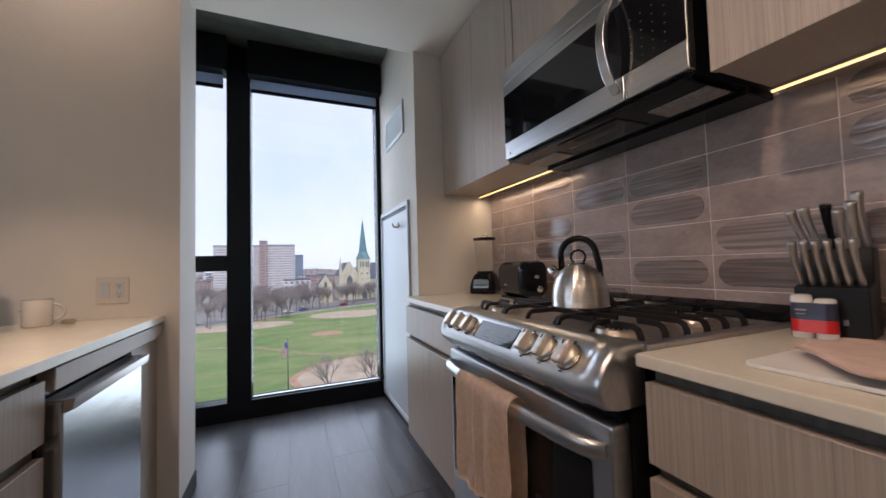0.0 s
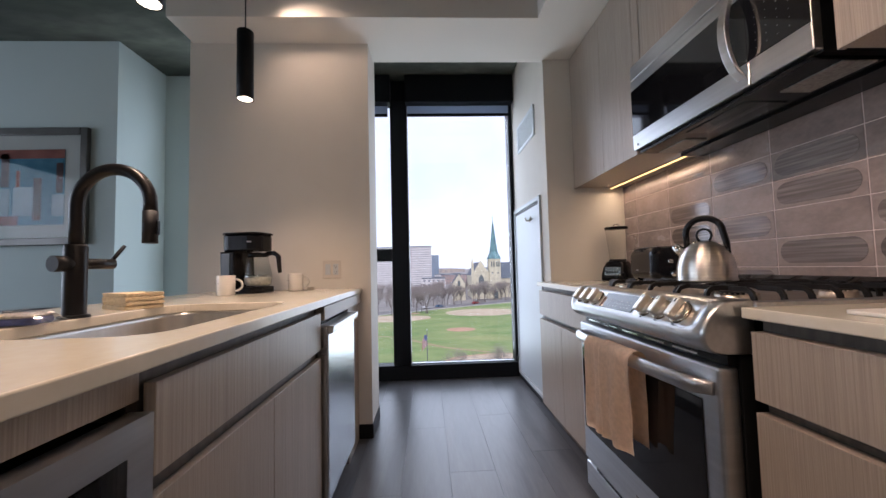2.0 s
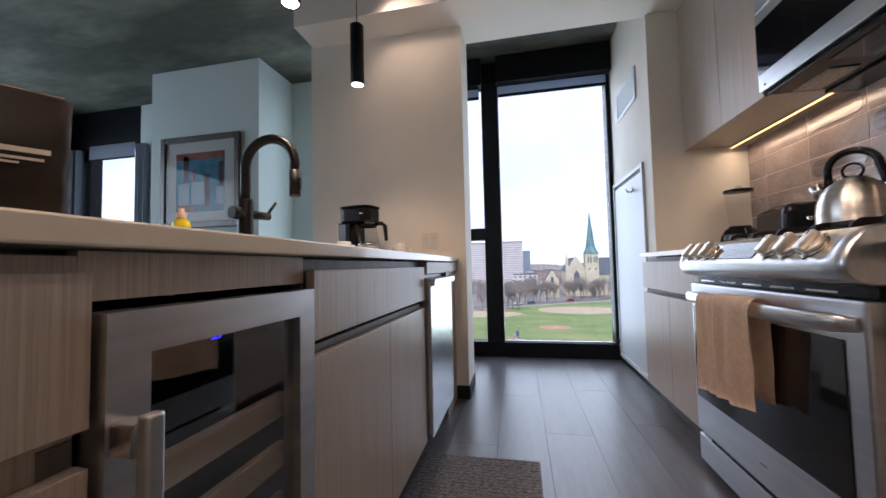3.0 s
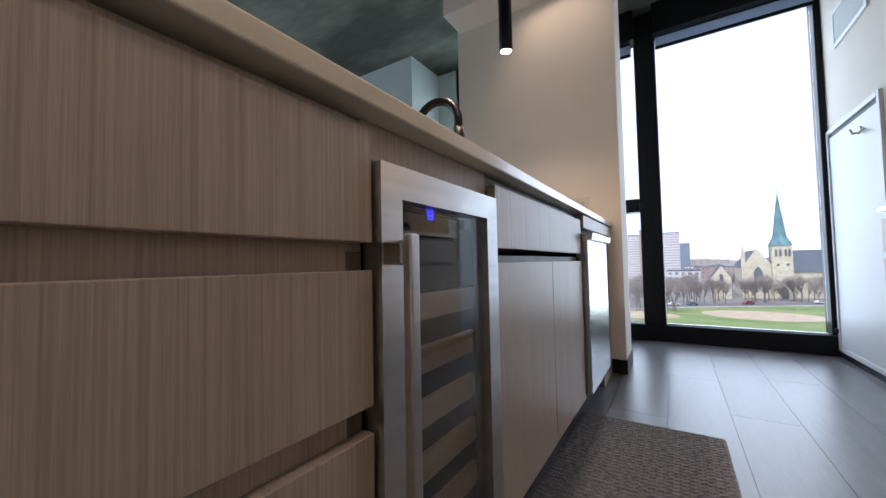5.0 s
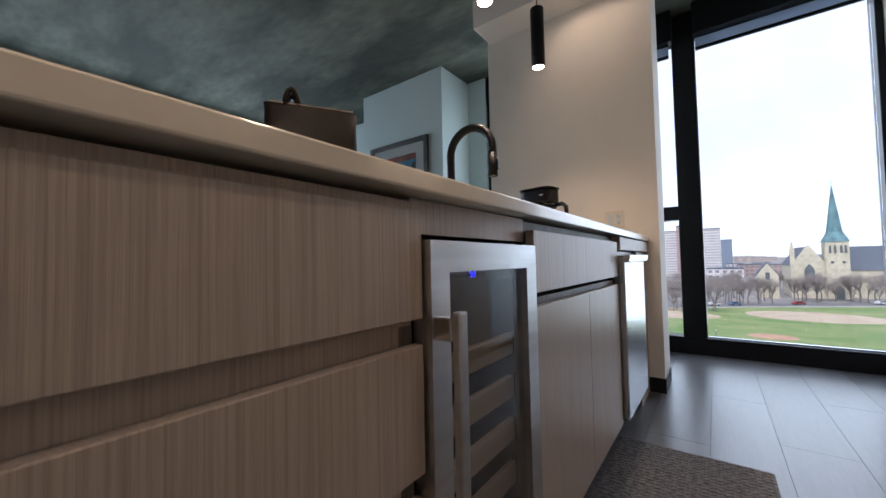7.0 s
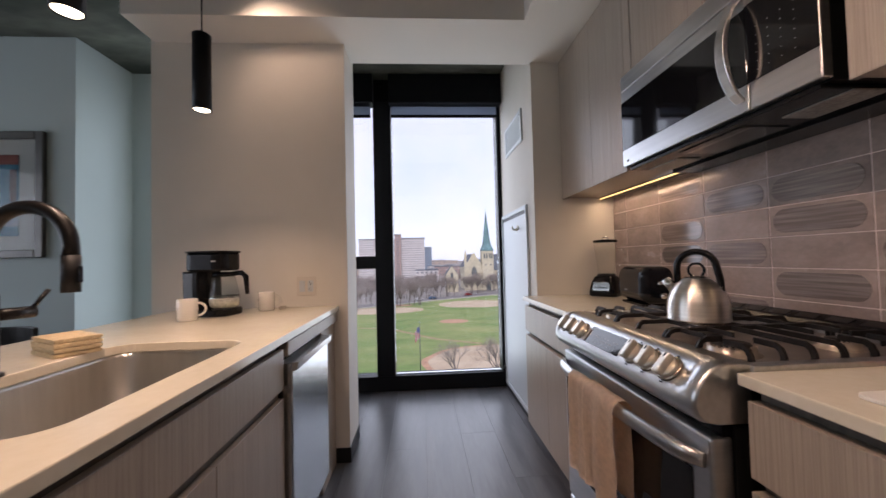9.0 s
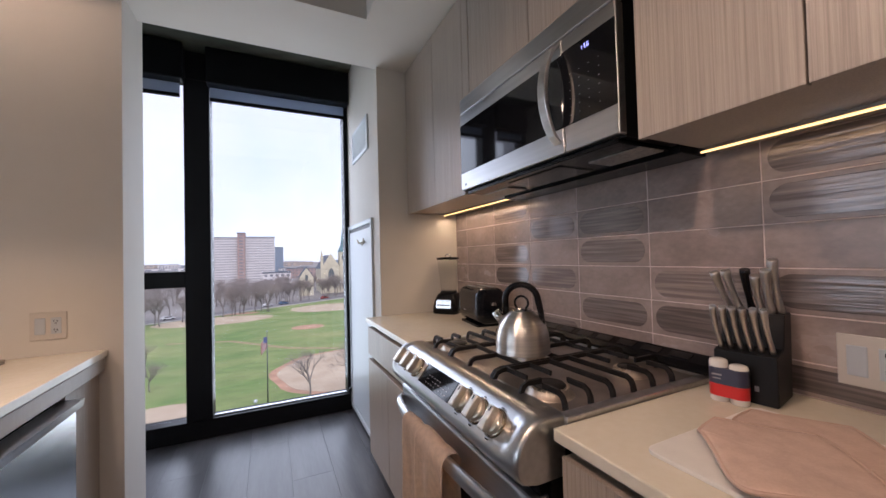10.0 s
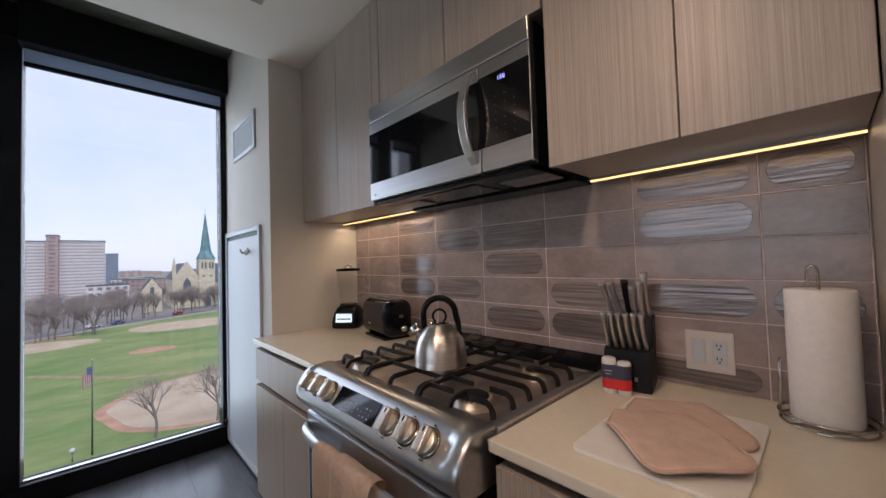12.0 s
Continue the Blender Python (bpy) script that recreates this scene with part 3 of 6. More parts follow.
# the slope's frame of reference
pn = Vector((-0.767, 0, 0.642))            # outwards from the slope
pu = Vector((0.642, 0, 0.767))             # up the slope
pm = Vector((-0.0705, 0, 0.8865))
turn = Matrix((( pu.x, 0, pn.x), (0, 1, 0), (pu.z, 0, pn.z))).to_4x4()
KNOB = material("knob_steel", (0.72, 0.66, 0.58), 0.33, 1.0, vary=0.04, rvary=0.05)
KNOBR = material("knob_rim", (0.42, 0.36, 0.28), 0.25, 1.0, vary=0.05)
for y in (-0.874, -0.944, -1.016, -1.350, -1.424, -1.500):
    m = Matrix.Translation(pm + Vector((0, y, 0))) @ turn
    k = part("knob", lathe(bmesh.new(), [(0.0, 0.015), (0.024, 0.015), (0.027, 0.0125), (0.0285, 0.006), (0.029, 0.002)], 28, m=m), KNOB, rg, "round brushed steel knob")
    part("collar", lathe(bmesh.new(), [(0.029, 0.006), (0.034, 0.0045), (0.035, -0.004)], 28, m=m), KNOBR, k, "bronze-toned collar")
    bm = box(bmesh.new(), -0.030, 0.030, -0.0125, 0.0125, 0.0145, 0.033, bevel=0.0045, seg=2)
    bmesh.ops.transform(bm, matrix=m, verts=bm.verts)
    part("grip", bm, KNOB, k)
    bm = box(bmesh.new(), 0.014, 0.025, -0.0022, 0.0022, 0.0325, 0.0336)
    bmesh.ops.transform(bm, matrix=m, verts=bm.verts)
    part("pointer", bm, BLACK, k)
bm = box(bmesh.new(), -0.032, 0.032, -1.290, -1.070, -0.002, 0.003, bevel=0.001)
bmesh.ops.transform(bm, matrix=Matrix.Translation(pm) @ turn, verts=bm.verts)
disp = part("display", bm, BLKGLASS, rg, "glossy black touch display")
MARK = material("pale_print", (0.26, 0.26, 0.27), 0.6, vary=0.05)
bm = bmesh.new()
for r in range(3):
    for k in range(8):
        if (r * 5 + k * 3) % 7 != 2:
            box(bm, -0.022 + r * 0.012, -0.019 + r * 0.012, -1.262 + k * 0.019, -1.256 + k * 0.019, 0.0031, 0.0036)
bmesh.ops.transform(bm, matrix=Matrix.Translation(pm) @ turn, verts=bm.verts)
tagged(part("touch_marks", bm, MARK, disp, "rows of faint grey touch marks"), kind="stuff")
# printed marks on the fascia beside the knobs
bm = bmesh.new()
for y in (-1.350, -1.424, -1.500):
    box(bm, -0.040, -0.037, y - 0.006, y + 0.004, 0.0, 0.0028)
    box(bm, 0.036, 0.039, y - 0.004, y + 0.004, 0.0, 0.0028)
bmesh.ops.transform(bm, matrix=Matrix.Translation(pm) @ turn, verts=bm.verts)
tagged(part("fascia_print", bm, BLACK, rg, "small dark printed marks"), kind="stuff")
# oven door
DX, DY0, DY1 = -0.055, RY0 + 0.022, RY1 + 0.008
od = part("oven_door", B(DX, -0.002, DY0, DY1, 0.158, 0.765, bevel=0.008, seg=2), STEEL, rg, "brushed steel oven door")
part("oven_glass", B(DX - 0.003, DX - 0.0005, DY0 + 0.058, DY1 - 0.022, 0.30, 0.672, bevel=0.001), BLKGLASS, od, "black oven window")
part("door_badge", B(DX - 0.0015, DX - 0.0003, -1.235, -1.205, 0.222, 0.230), MARK, od)
bm = bmesh.new()
hy = [DY1 - 0.012 + (DY0 - DY1 + 0.024) * k / 20 for k in range(21)]
bow = [math.sin(math.pi * k / 20) ** 0.42 for k in range(21)]
tube(bm, [(DX - 0.006 - 0.047 * b, y, 0) for b, y in zip(bow, hy)], [0.010] + [0.013] * 19 + [0.010], 14)
bmesh.ops.transform(bm, matrix=Matrix.Translation((0, 0, 0.712)) @ Matrix.Diagonal((1, 1, 1.65, 1)), verts=bm.verts)
part("handle", bm, STEELH, od, "bowed steel bar handle")
part("seam", B(-0.030, -0.004, RY0 + 0.022, RY1 - 0.008, 0.767, 0.794), BLACK, rg, "dark vent gap")
for k in range(5):
    part("vent_slot", B(-0.0315, -0.0302, -1.50 + k * 0.14, -1.40 + k * 0.14, 0.774, 0.779), CHROME, rg)
dr = part("storage_drawer", B(DX + 0.004, -0.002, DY0, DY1, 0.035, 0.142, bevel=0.006, seg=2), STEEL, rg, "brushed steel storage drawer")
part("drawer_grip", B(DX + 0.006, -0.003, DY0 + 0.10, DY1 - 0.10, 0.1425, 0.1572), BLACK, dr, "dark recessed grip")
# cooktop: a steel rim round a sunk well
part("cooktop", B(0.0, 0.622, RY0, RY1, 0.9005, 0.906), STEELH, rg, "steel cooktop")
for a in ((0.031, 0.622, RY0, RY0 + 0.030), (0.031, 0.622, RY1 - 0.026, RY1), (0.031, 0.046, RY0 + 0.0305, RY1 - 0.0265), (0.560, 0.622, RY0 + 0.0305, RY1 - 0.0265)):
    part("cooktop_rim", B(*a, 0.9062, 0.9245, bevel=0.003, seg=2), STEELH, rg)
part("cooktop_well", B(0.0465, 0.5595, RY0 + 0.031, RY1 - 0.027, 0.9062, 0.912), material("well_steel", (0.46, 0.41, 0.375), 0.36, 0.9, vary=0.15, scale=(12, 12, 12), rvary=0.08), rg, "dull steel burner well")
part("rear_trim", prism(bmesh.new(), [(0.545, 0.925), (0.622, 0.925), (0.622, 0.962), (0.604, 0.966), (0.560, 0.948), (0.545, 0.934)], RY0 + 0.006, RY1 - 0.006, "y", bevel=0.004), BLACK, rg, "black rear vent trim")
for k in range(8):
    y = RY0 + 0.07 + k * 0.092
    bm = B(-0.014, 0.014, y, y + 0.062, -0.001, 0.0015)
    bmesh.ops.transform(bm, matrix=Matrix.Translation((0.582, 0, 0.9575)) @ Matrix.Rotation(radians(-22), 4, "Y"), verts=bm.verts)
    part("vent_slot", bm, IRON, rg)


def flat_bar(bm, pts, w=0.0065, h=0.013):
    """A bar of flat section swept along points that lie in one upright plane."""
    pts = [Vector(p) for p in pts]
    side = (pts[-1] - pts[0])
    side = Vector((-side.y, side.x, 0)).normalized() * w / 2
    rings = []
    for i, p in enumerate(pts):
        d = (pts[min(i + 1, len(pts) - 1)] - pts[max(i - 1, 0)]).normalized()
        up = side.normalized().cross(d).normalized() * h / 2
        rings.append([bm.verts.new(v) for v in (p + side * 0.7 + up, p - side * 0.7 + up, p - side - up, p + side - up)])
    for a, b in zip(rings, rings[1:]):
        for k in range(4):
            bm.faces.new([a[k], a[(k + 1) % 4], b[(k + 1) % 4], b[k]])
    bm.faces.new(rings[0][::-1])
    bm.faces.new(rings[-1])
    bmesh.ops.recalc_face_normals(bm, faces=bm.faces)


GZT, GZB = 0.949, 0.913          # mid-height of the bars, and their feet
GX0, GX1 = 0.026, 0.540
def rail(bm, y):
    flat_bar(bm, [(GX0, y, GZB), (GX0 + 0.003, y, 0.932), (GX0 + 0.012, y, 0.944), (GX0 + 0.03, y, GZT), (0.28, y, GZT), (GX1 - 0.03, y, GZT), (GX1 - 0.012, y, 0.944), (GX1 - 0.003, y, 0.932), (GX1, y, GZB)])


def finger(bm, a, b):
    """From a foot at a, over a rounded shoulder, level to b."""
    a, b = Vector((*a, 0)), Vector((*b, 0))
    d = (b - a).normalized()
    z = Vector((0, 0, 1))
    flat_bar(bm, [a + z * GZB, a + d * 0.002 + z * 0.930, a + d * 0.008 + z * 0.942, a + d * 0.020 + z * GZT, b + z * GZT], 0.0075, 0.014)


FXS = (0.070, 0.150, 0.225, 0.300, 0.375, 0.455)
centres = []
for outer, inner in ((RY0 + 0.046, -1.352), (RY1 - 0.046, -1.072)):
    bm = bmesh.new()
    yc = (outer + inner) / 2 - (0.008 if outer < inner else -0.008)
    rail(bm, inner)
    s = 1 if inner > outer else -1
    for x in FXS:
        near_burner = min(abs(x - 0.12), abs(x - 0.415)) < 0.052
        if near_burner:
            finger(bm, (x, outer), (x, yc - s * 0.030))
            flat_bar(bm, [(x, yc + s * 0.030, GZT), (x, inner, GZT)])
        else:
            finger(bm, (x, outer), (x, inner))
    for x0, x1 in ((GX0, 0.090), (GX1, 0.445)):
        finger(bm, (x0, yc), (x1, yc))
    part("grate", bm, IRON, rg, "black cast-iron grate")
    centres += [(0.115, yc, 0.052), (0.415, yc, 0.040)]
bm = bmesh.new()
for y in (-1.340, -1.084):
    rail(bm, y)
for x in (0.13, 0.42):
    flat_bar(bm, [(x, -1.340, GZT), (x, -1.084, GZT)])
flat_bar(bm, [(0.275, -1.340, GZT), (0.275, -1.250, GZT)])
flat_bar(bm, [(0.275, -1.174, GZT), (0.275, -1.084, GZT)])
for x0, x1 in ((GX0, 0.20), (GX1, 0.35)):
    finger(bm, (x0, -1.212), (x1, -1.212))
part("grate", bm, IRON, rg, "black cast-iron centre grate")
centres.append((0.275, -1.212, 0.042))
ALLOY = material("burner_alloy", (0.56, 0.49, 0.42), 0.38, 1.0, vary=0.12, scale=(60, 60, 60))
for x, y, r in centres:
    b = part("burner", lathe(bmesh.new(), [(r + 0.012, 0.0), (r + 0.010, 0.003), (r, 0.004), (r, 0.016), (r - 0.003, 0.019), (0.0, 0.0192)], 30, (x, y, 0.9121)), ALLOY, rg, "pale alloy burner ring")
    bm = bmesh.new()
    for k in range(24):
        a = 2 * math.pi * k / 24
        tube(bm, [(x + (r - 0.008) * math.cos(a), y + (r - 0.008) * math.sin(a), 0.9335), (x + (r - 0.001) * math.cos(a), y + (r - 0.001) * math.sin(a), 0.9325)], 0.0028, 5)
    tagged(part("flame_ports", bm, ALLOY, b), kind="stuff")
    part("burner_cap", lathe(bmesh.new(), [(r - 0.012, 0.0193), (r - 0.009, 0.023), (r - 0.012, 0.0265), (0.0, 0.0275)], 26, (x, y, 0.9121)), IRON, b)

# ---- microwave ----
mw = thing("microwave", (0.44, (RY0 + RY1) / 2, 1.56), "stainless steel over-the-range microwave with a black door window", "microwave")
MY0, MY1, MZ0, MZ1, MX = -1.592, -0.762, 1.567, 1.985, 0.262
part("case", B(MX + 0.032, 0.634, MY0 + 0.004, MY1 - 0.004, MZ0, MZ1 - 0.001), MATTBLACK, mw, "black case")
part("top_band", B(MX, MX + 0.03, MY0, MY1, 1.915, MZ1, bevel=0.004, seg=2), STEELH, mw, "brushed steel vent band")
DY = -1.405                       # where door and controls meet
md = part("door", B(MX, MX + 0.03, DY + 0.0015, MY1, MZ0 + 0.004, 1.912, bevel=0.003), STEELH, mw, "brushed steel door")
part("door_window", B(MX - 0.0025, MX - 0.0003, DY + 0.0009, MY1 - 0.006, 1.645, 1.862, bevel=0.0004), BLKGLASS, md, "black door window")
part("control_back", B(MX, MX + 0.03, MY0, DY - 0.0015, MZ0 + 0.004, 1.912, bevel=0.003), STEELH, mw)
cpn = part("control_panel", B(MX - 0.0025, MX - 0.0003, MY0 + 0.001, DY + 0.0005, 1.645, 1.868, bevel=0.0004), BLKGLASS, mw, "glossy black control panel")
bm = bmesh.new()
for k, ch in enumerate("136"):
    digit(bm, ch, (MX - 0.0028, -1.478 - k * 0.012, 1.838), 0.006, 0.011, (0, -1, 0), (0, 0, 1), (-1, 0, 0), 0.0006)
part("clock", bm, glow("clock_digits", (0.35, 0.4, 1.0), 3.0), cpn, "glowing pale blue clock digits 1:36")
bm = bmesh.new()
for r in range(6):
    for k in range(4):
        box(bm, MX - 0.0030, MX - 0.0026, -1.435 - k * 0.034, -1.4385 - k * 0.034, 1.67 + r * 0.024, 1.6718 + r * 0.024)
tagged(part("key_marks", bm, MARK, cpn, "rows of small grey key marks"), kind="stuff")
bm = bmesh.new()
prism(bm, [(MX - 0.004 - 0.060 * math.sin(math.pi * k / 14) ** 0.6, 1.60 + 0.30 * k / 14) for k in range(15)] + [(MX - 0.001 - 0.047 * math.sin(math.pi * (14 - k) / 14) ** 0.6, 1.606 + 0.288 * (14 - k) / 14) for k in range(15)], DY + 0.008, DY + 0.040, "y", bevel=0.003)
part("handle", bm, STEELH, md, "bowed steel door handle")
bm = bmesh.new()
box(bm, MX - 0.003, MX - 0.0005, MY1 - 0.045, MY1 - 0.037, 1.588, 1.596)
part("badge", bm, MARK, md)
FILT = material("grease_filter", (0.36, 0.35, 0.33), 0.45, 0.8, vary=0.25, scale=(120, 120, 120), bump=0.3)
part("underside", B(MX + 0.02, 0.60, MY0 + 0.02, MY1 - 0.02, MZ0 - 0.014, MZ0 - 0.001, bevel=0.002), BLACK, mw)
for y0, y1 in ((-1.575, -1.40), (-0.98, -0.80)):
    part("filter", B(MX + 0.10, 0.46, y0, y1, MZ0 - 0.019, MZ0 - 0.0145, bevel=0.001), FILT, mw, "grey mesh grease filter")
part("lamp_cover", B(MX + 0.05, MX + 0.2, -1.33, -1.05, MZ0 - 0.018, MZ0 - 0.0145, bevel=0.001), clear("lamp_glass", (0.6, 0.6, 0.6)), mw)
part("rear_lip", B(0.50, 0.62, MY0 - 0.004, MY1 + 0.004, MZ0 - 0.024, MZ0 - 0.0005, bevel=0.002), BLACK, mw)

# ---- recess wall fittings ----
PX = 0.088
pn_ = thing("access_panel", (PX, 0.55, 0.03), "white enamelled access panel door with a small hook", "access panel")
for a in ((0.155, 0.185, 0.04, 1.545), (0.905, 0.935, 0.04, 1.545), (0.186, 0.904, 1.515, 1.545), (0.186, 0.904, 0.04, 0.07)):
    part("panel_frame", B(PX - 0.016, PX - 0.0005, a[0], a[1], a[2], a[3], bevel=0.002), WHITE, pn_)
part("panel_door", B(PX - 0.009, PX - 0.001, 0.19, 0.90, 0.075, 1.488, bevel=0.002), WHITE, pn_)
part("shadow_gap", B(PX - 0.004, PX - 0.0008, 0.187, 0.903, 1.4885, 1.514), FRAMEBLK, pn_, "dark gap above the door")
bm = bmesh.new()
tube(bm, [(PX - 0.010, 0.40, 1.42), (PX - 0.012, 0.40, 1.39), (PX - 0.045, 0.40, 1.385), (PX - 0.055, 0.40, 1.41)], 0.007, 8)
tube(bm, [(PX - 0.012, 0.36, 1.40), (PX - 0.03, 0.37, 1.375), (PX - 0.012, 0.44, 1.40)], 0.006, 8)
part("hook", bm, material("brass_hook", (0.62, 0.56, 0.46), 0.3, 0.8), pn_, "small double hook")
part("stop", B(PX - 0.03, PX - 0.001, 0.915, 0.945, 0.16, 0.19, bevel=0.004), MATTBLACK, pn_, "black door stop")

vt = thing("wall_vent", (PX, 0.53, 2.2), "white louvred air vent in the recess wall", "vent")
for a in ((0.235, 0.26, 2.03, 2.27), (0.70, 0.725, 2.03, 2.27), (0.261, 0.699, 2.245, 2.27), (0.261, 0.699, 2.03, 2.055)):
    part("vent_frame", B(PX - 0.012, PX - 0.0005, *a, bevel=0.002), WHITE, vt)
part("backing", B(PX - 0.003, PX - 0.0006, 0.261, 0.699, 2.056, 2.244), material("vent_dark", (0.12, 0.13, 0.15), 0.7), vt)
for k in range(11):
    bm = box(bmesh.new(), -0.004, 0.004, 0.262, 0.698, -0.0012, 0.0012)
    bmesh.ops.transform(bm, matrix=Matrix.Translation((PX - 0.008, 0, 2.066 + k * 0.0168)) @ Matrix.Rotation(radians(40), 4, "Y"), verts=bm.verts)
    part("slat", bm, WHITE, vt)

# ---- outlets ----
def outlet(loc, rz, label):
    """A two-gang wall plate, drawn facing -y, with a rocker and a socket pair."""
    o = thing("wall_outlet", loc, label, "outlet", "wall outlets", rz=rz)
    base = o.matrix_basis.copy()
    def add(nm, bm, mat, parent=o, label=""):
        bmesh.ops.transform(bm, matrix=base, verts=bm.verts)
        return part(nm, bm, mat, parent, label)
    add("plate", B(-0.056, 0.056, -0.006, -0.0003, -0.056, 0.056, bevel=0.0025, seg=2), OFFWHITE)
    add("rocker", B(-0.040, -0.008, -0.0095, -0.0062, -0.033, 0.033, bevel=0.0015), WHITE, o, "white rocker switch")
    s = add("socket", B(0.008, 0.040, -0.0085, -0.0062, -0.033, 0.033, bevel=0.0012), WHITE, o, "white socket pair")
    bm = bmesh.new()
    for z in (-0.02, 0.016):
        box(bm, 0.017, 0.019, -0.0091, -0.0086, z, z + 0.009)
        box(bm, 0.027, 0.029, -0.0091, -0.0086, z, z + 0.007)
        box(bm, 0.0215, 0.0255, -0.0091, -0.0086, z - 0.008, z - 0.004)
    add("slots", bm, BLACK, s, "dark socket slots")
    return o


outlet((0.6232, -1.904, 1.022), 270, "off-white outlet plate with a switch on the tiled backsplash")
outlet((-1.349, -0.1803, 1.033), 0, "off-white outlet plate with a switch on the painted end wall")

# ---- pendants and ceiling spots ----
BRONZE = material("bronze_paint", (0.16, 0.12, 0.09), 0.45, 0.3, vary=0.1)
BULB = glow("lamp_lens", (1.0, 0.86, 0.62), 14.0)
for px, py in ((-1.567, -0.82), (-1.545, -1.42)):
    p = thing("pendant_lamp", (px, py, 1.81), "slim black cylinder pendant lamp hanging over the island", "pendant lamp", "island pendants")
    part("shade", lathe(bmesh.new(), [(0.0, 2.132), (0.03, 2.132), (0.035, 2.128), (0.035, 1.812), (0.0325, 1.81), (0.0305, 1.812), (0.0305, 1.845)], 28, (px, py, 0)), FRAMEBLK, p)
    part("lens", lathe(bmesh.new(), [(0.0, 1.8125), (0.029, 1.8135), (0.029, 1.818), (0.0, 1.818)], 24, (px, py, 0)), BULB, p, "glowing warm lens")
    part("cord", tube(bmesh.new(), [(px, py, 2.131), (px, py, SL - 0.02)], 0.003, 8), BLACK, p)
    part("canopy", lathe(bmesh.new(), [(0.0, SL - 0.025), (0.055, SL - 0.025), (0.06, SL - 0.02), (0.06, SL)], 28, (px, py, 0)), FRAMEBLK, p)
# fixtures: the first is visible, the other four are assumed above the view
for px, py, tx, ty, tz in ((-1.52, -0.62, -1.42, -0.43, 2.30), (-1.25, -1.75, -0.35, -1.6, 0.5), (-1.25, -2.9, -0.35, -2.4, 0.5), (-0.45, -1.7, -0.9, -1.7, 0), (-0.45, -2.9, -0.9, -2.6, 0)):
    p = thing("ceiling_spot", (px, py, 2.6), "small bronze ceiling spotlight on bare concrete, four of the five assumed out of view", "spotlight", "ceiling spots")
    m = look((px, py, 2.56), (tx, ty, tz))
    bm = lathe(bmesh.new(), [(0.0, 0.075), (0.032, 0.075), (0.036, 0.06), (0.036, -0.022), (0.032, -0.024), (0.03, -0.018), (0.03, 0.0)], 24, m=m)
    part("head", bm, BRONZE, p)
    part("lens", lathe(bmesh.new(), [(0.0, -0.006), (0.029, -0.006), (0.029, -0.002), (0.0, -0.002)], 20, m=m), BULB, p, "glowing warm lens")
    part("stem", tube(bmesh.new(), [m @ Vector((0, 0, 0.07)), (px, py, SL - 0.012)], 0.008, 8), WHITE, p)
    part("mount", lathe(bmesh.new(), [(0.0, SL - 0.014), (0.045, SL - 0.014), (0.045, SL)], 20, (px, py, 0)), WHITE, p)

# ---- tap ----
TAPM = material("gunmetal_tap", (0.007, 0.006, 0.006), 0.34, 0.1, vary=0.1, spec=0.3)
fx, fy = -1.715, -1.435
tp = thing("kitchen_tap", (fx, fy, CT), "matt black gooseneck kitchen tap with a side lever", "tap")
part("base_ring", lathe(bmesh.new(), [(0.0, 0.0), (0.034, 0.0), (0.034, 0.006), (0.028, 0.009), (0.0, 0.009)], 28, (fx, fy, CT)), TAPM, tp)
part("body", lathe(bmesh.new(), [(0.0255, 0.009), (0.0255, 0.192), (0.022, 0.20), (0.0, 0.20)], 28, (fx, fy, CT)), TAPM, tp)
R = 0.098
neck = [(fx, fy, 1.11), (fx, fy, 1.17), (fx, fy, 1.222)] + [(fx + R - R * math.cos(math.pi * k / 16), fy, 1.222 + R * math.sin(math.pi * k / 16)) for k in range(1, 17)] + [(fx + 2 * R, fy, 1.20)]
part("neck", tube(bmesh.new(), neck, 0.0165, 16), TAPM, tp)
part("spray_head", tube(bmesh.new(), [(fx + 2 * R, fy, 1.202), (fx + 2 * R, fy, 1.112)], 0.0185, 18), MATTBLACK, tp)
part("spray_button", B(fx + 2 * R + 0.0175, fx + 2 * R + 0.024, fy - 0.006, fy + 0.006, 1.135, 1.175, bevel=0.002), BLACK, tp)
part("side_knob", tube(bmesh.new(), [(fx - 0.012, fy - 0.05, 1.06), (fx, fy, 1.06)], 0.0215, 18), MATTBLACK, tp)
part("valve", tube(bmesh.new(), [(fx, fy, 1.06), (fx + 0.03, fy + 0.085, 1.06)], 0.015, 16), TAPM, tp)
part("lever", tube(bmesh.new(), [(fx + 0.027, fy + 0.078, 1.065), (fx + 0.04, fy + 0.11, 1.115)], 0.0055, 8), TAPM, tp)

# ---- things on the island ----
sp = thing("dish_soap_bottle", (-1.788, -1.617, CT), "clear bottle of yellow dish soap with a pale cap", "soap bottle")
SOAP = material("yellow_soap", (0.85, 0.68, 0.03), 0.08, vary=0.05, coat=0.6)
bm = lathe(bmesh.new(), [(0.0, 0.0), (0.032, 0.0), (0.036, 0.006), (0.036, 0.05), (0.030, 0.075), (0.040, 0.105), (0.037, 0.125), (0.016, 0.138), (0.014, 0.142)], 24)
bmesh.ops.transform(bm, matrix=Matrix.Translation((-1.788, -1.617, CT)) @ Matrix.Rotation(radians(10), 4, "Z") @ Matrix.Diagonal((0.68, 0.5, 0.80, 1)), verts=bm.verts)
part("bottle", bm, SOAP, sp)
part("cap", lathe(bmesh.new(), [(0.014, 0.110), (0.015, 0.127), (0.008, 0.130), (0.008, 0.142), (0.0, 0.143)], 18, (-1.788, -1.617, CT)), material("peach_cap", (0.62, 0.40, 0.28), 0.4), sp, "peach flip cap")

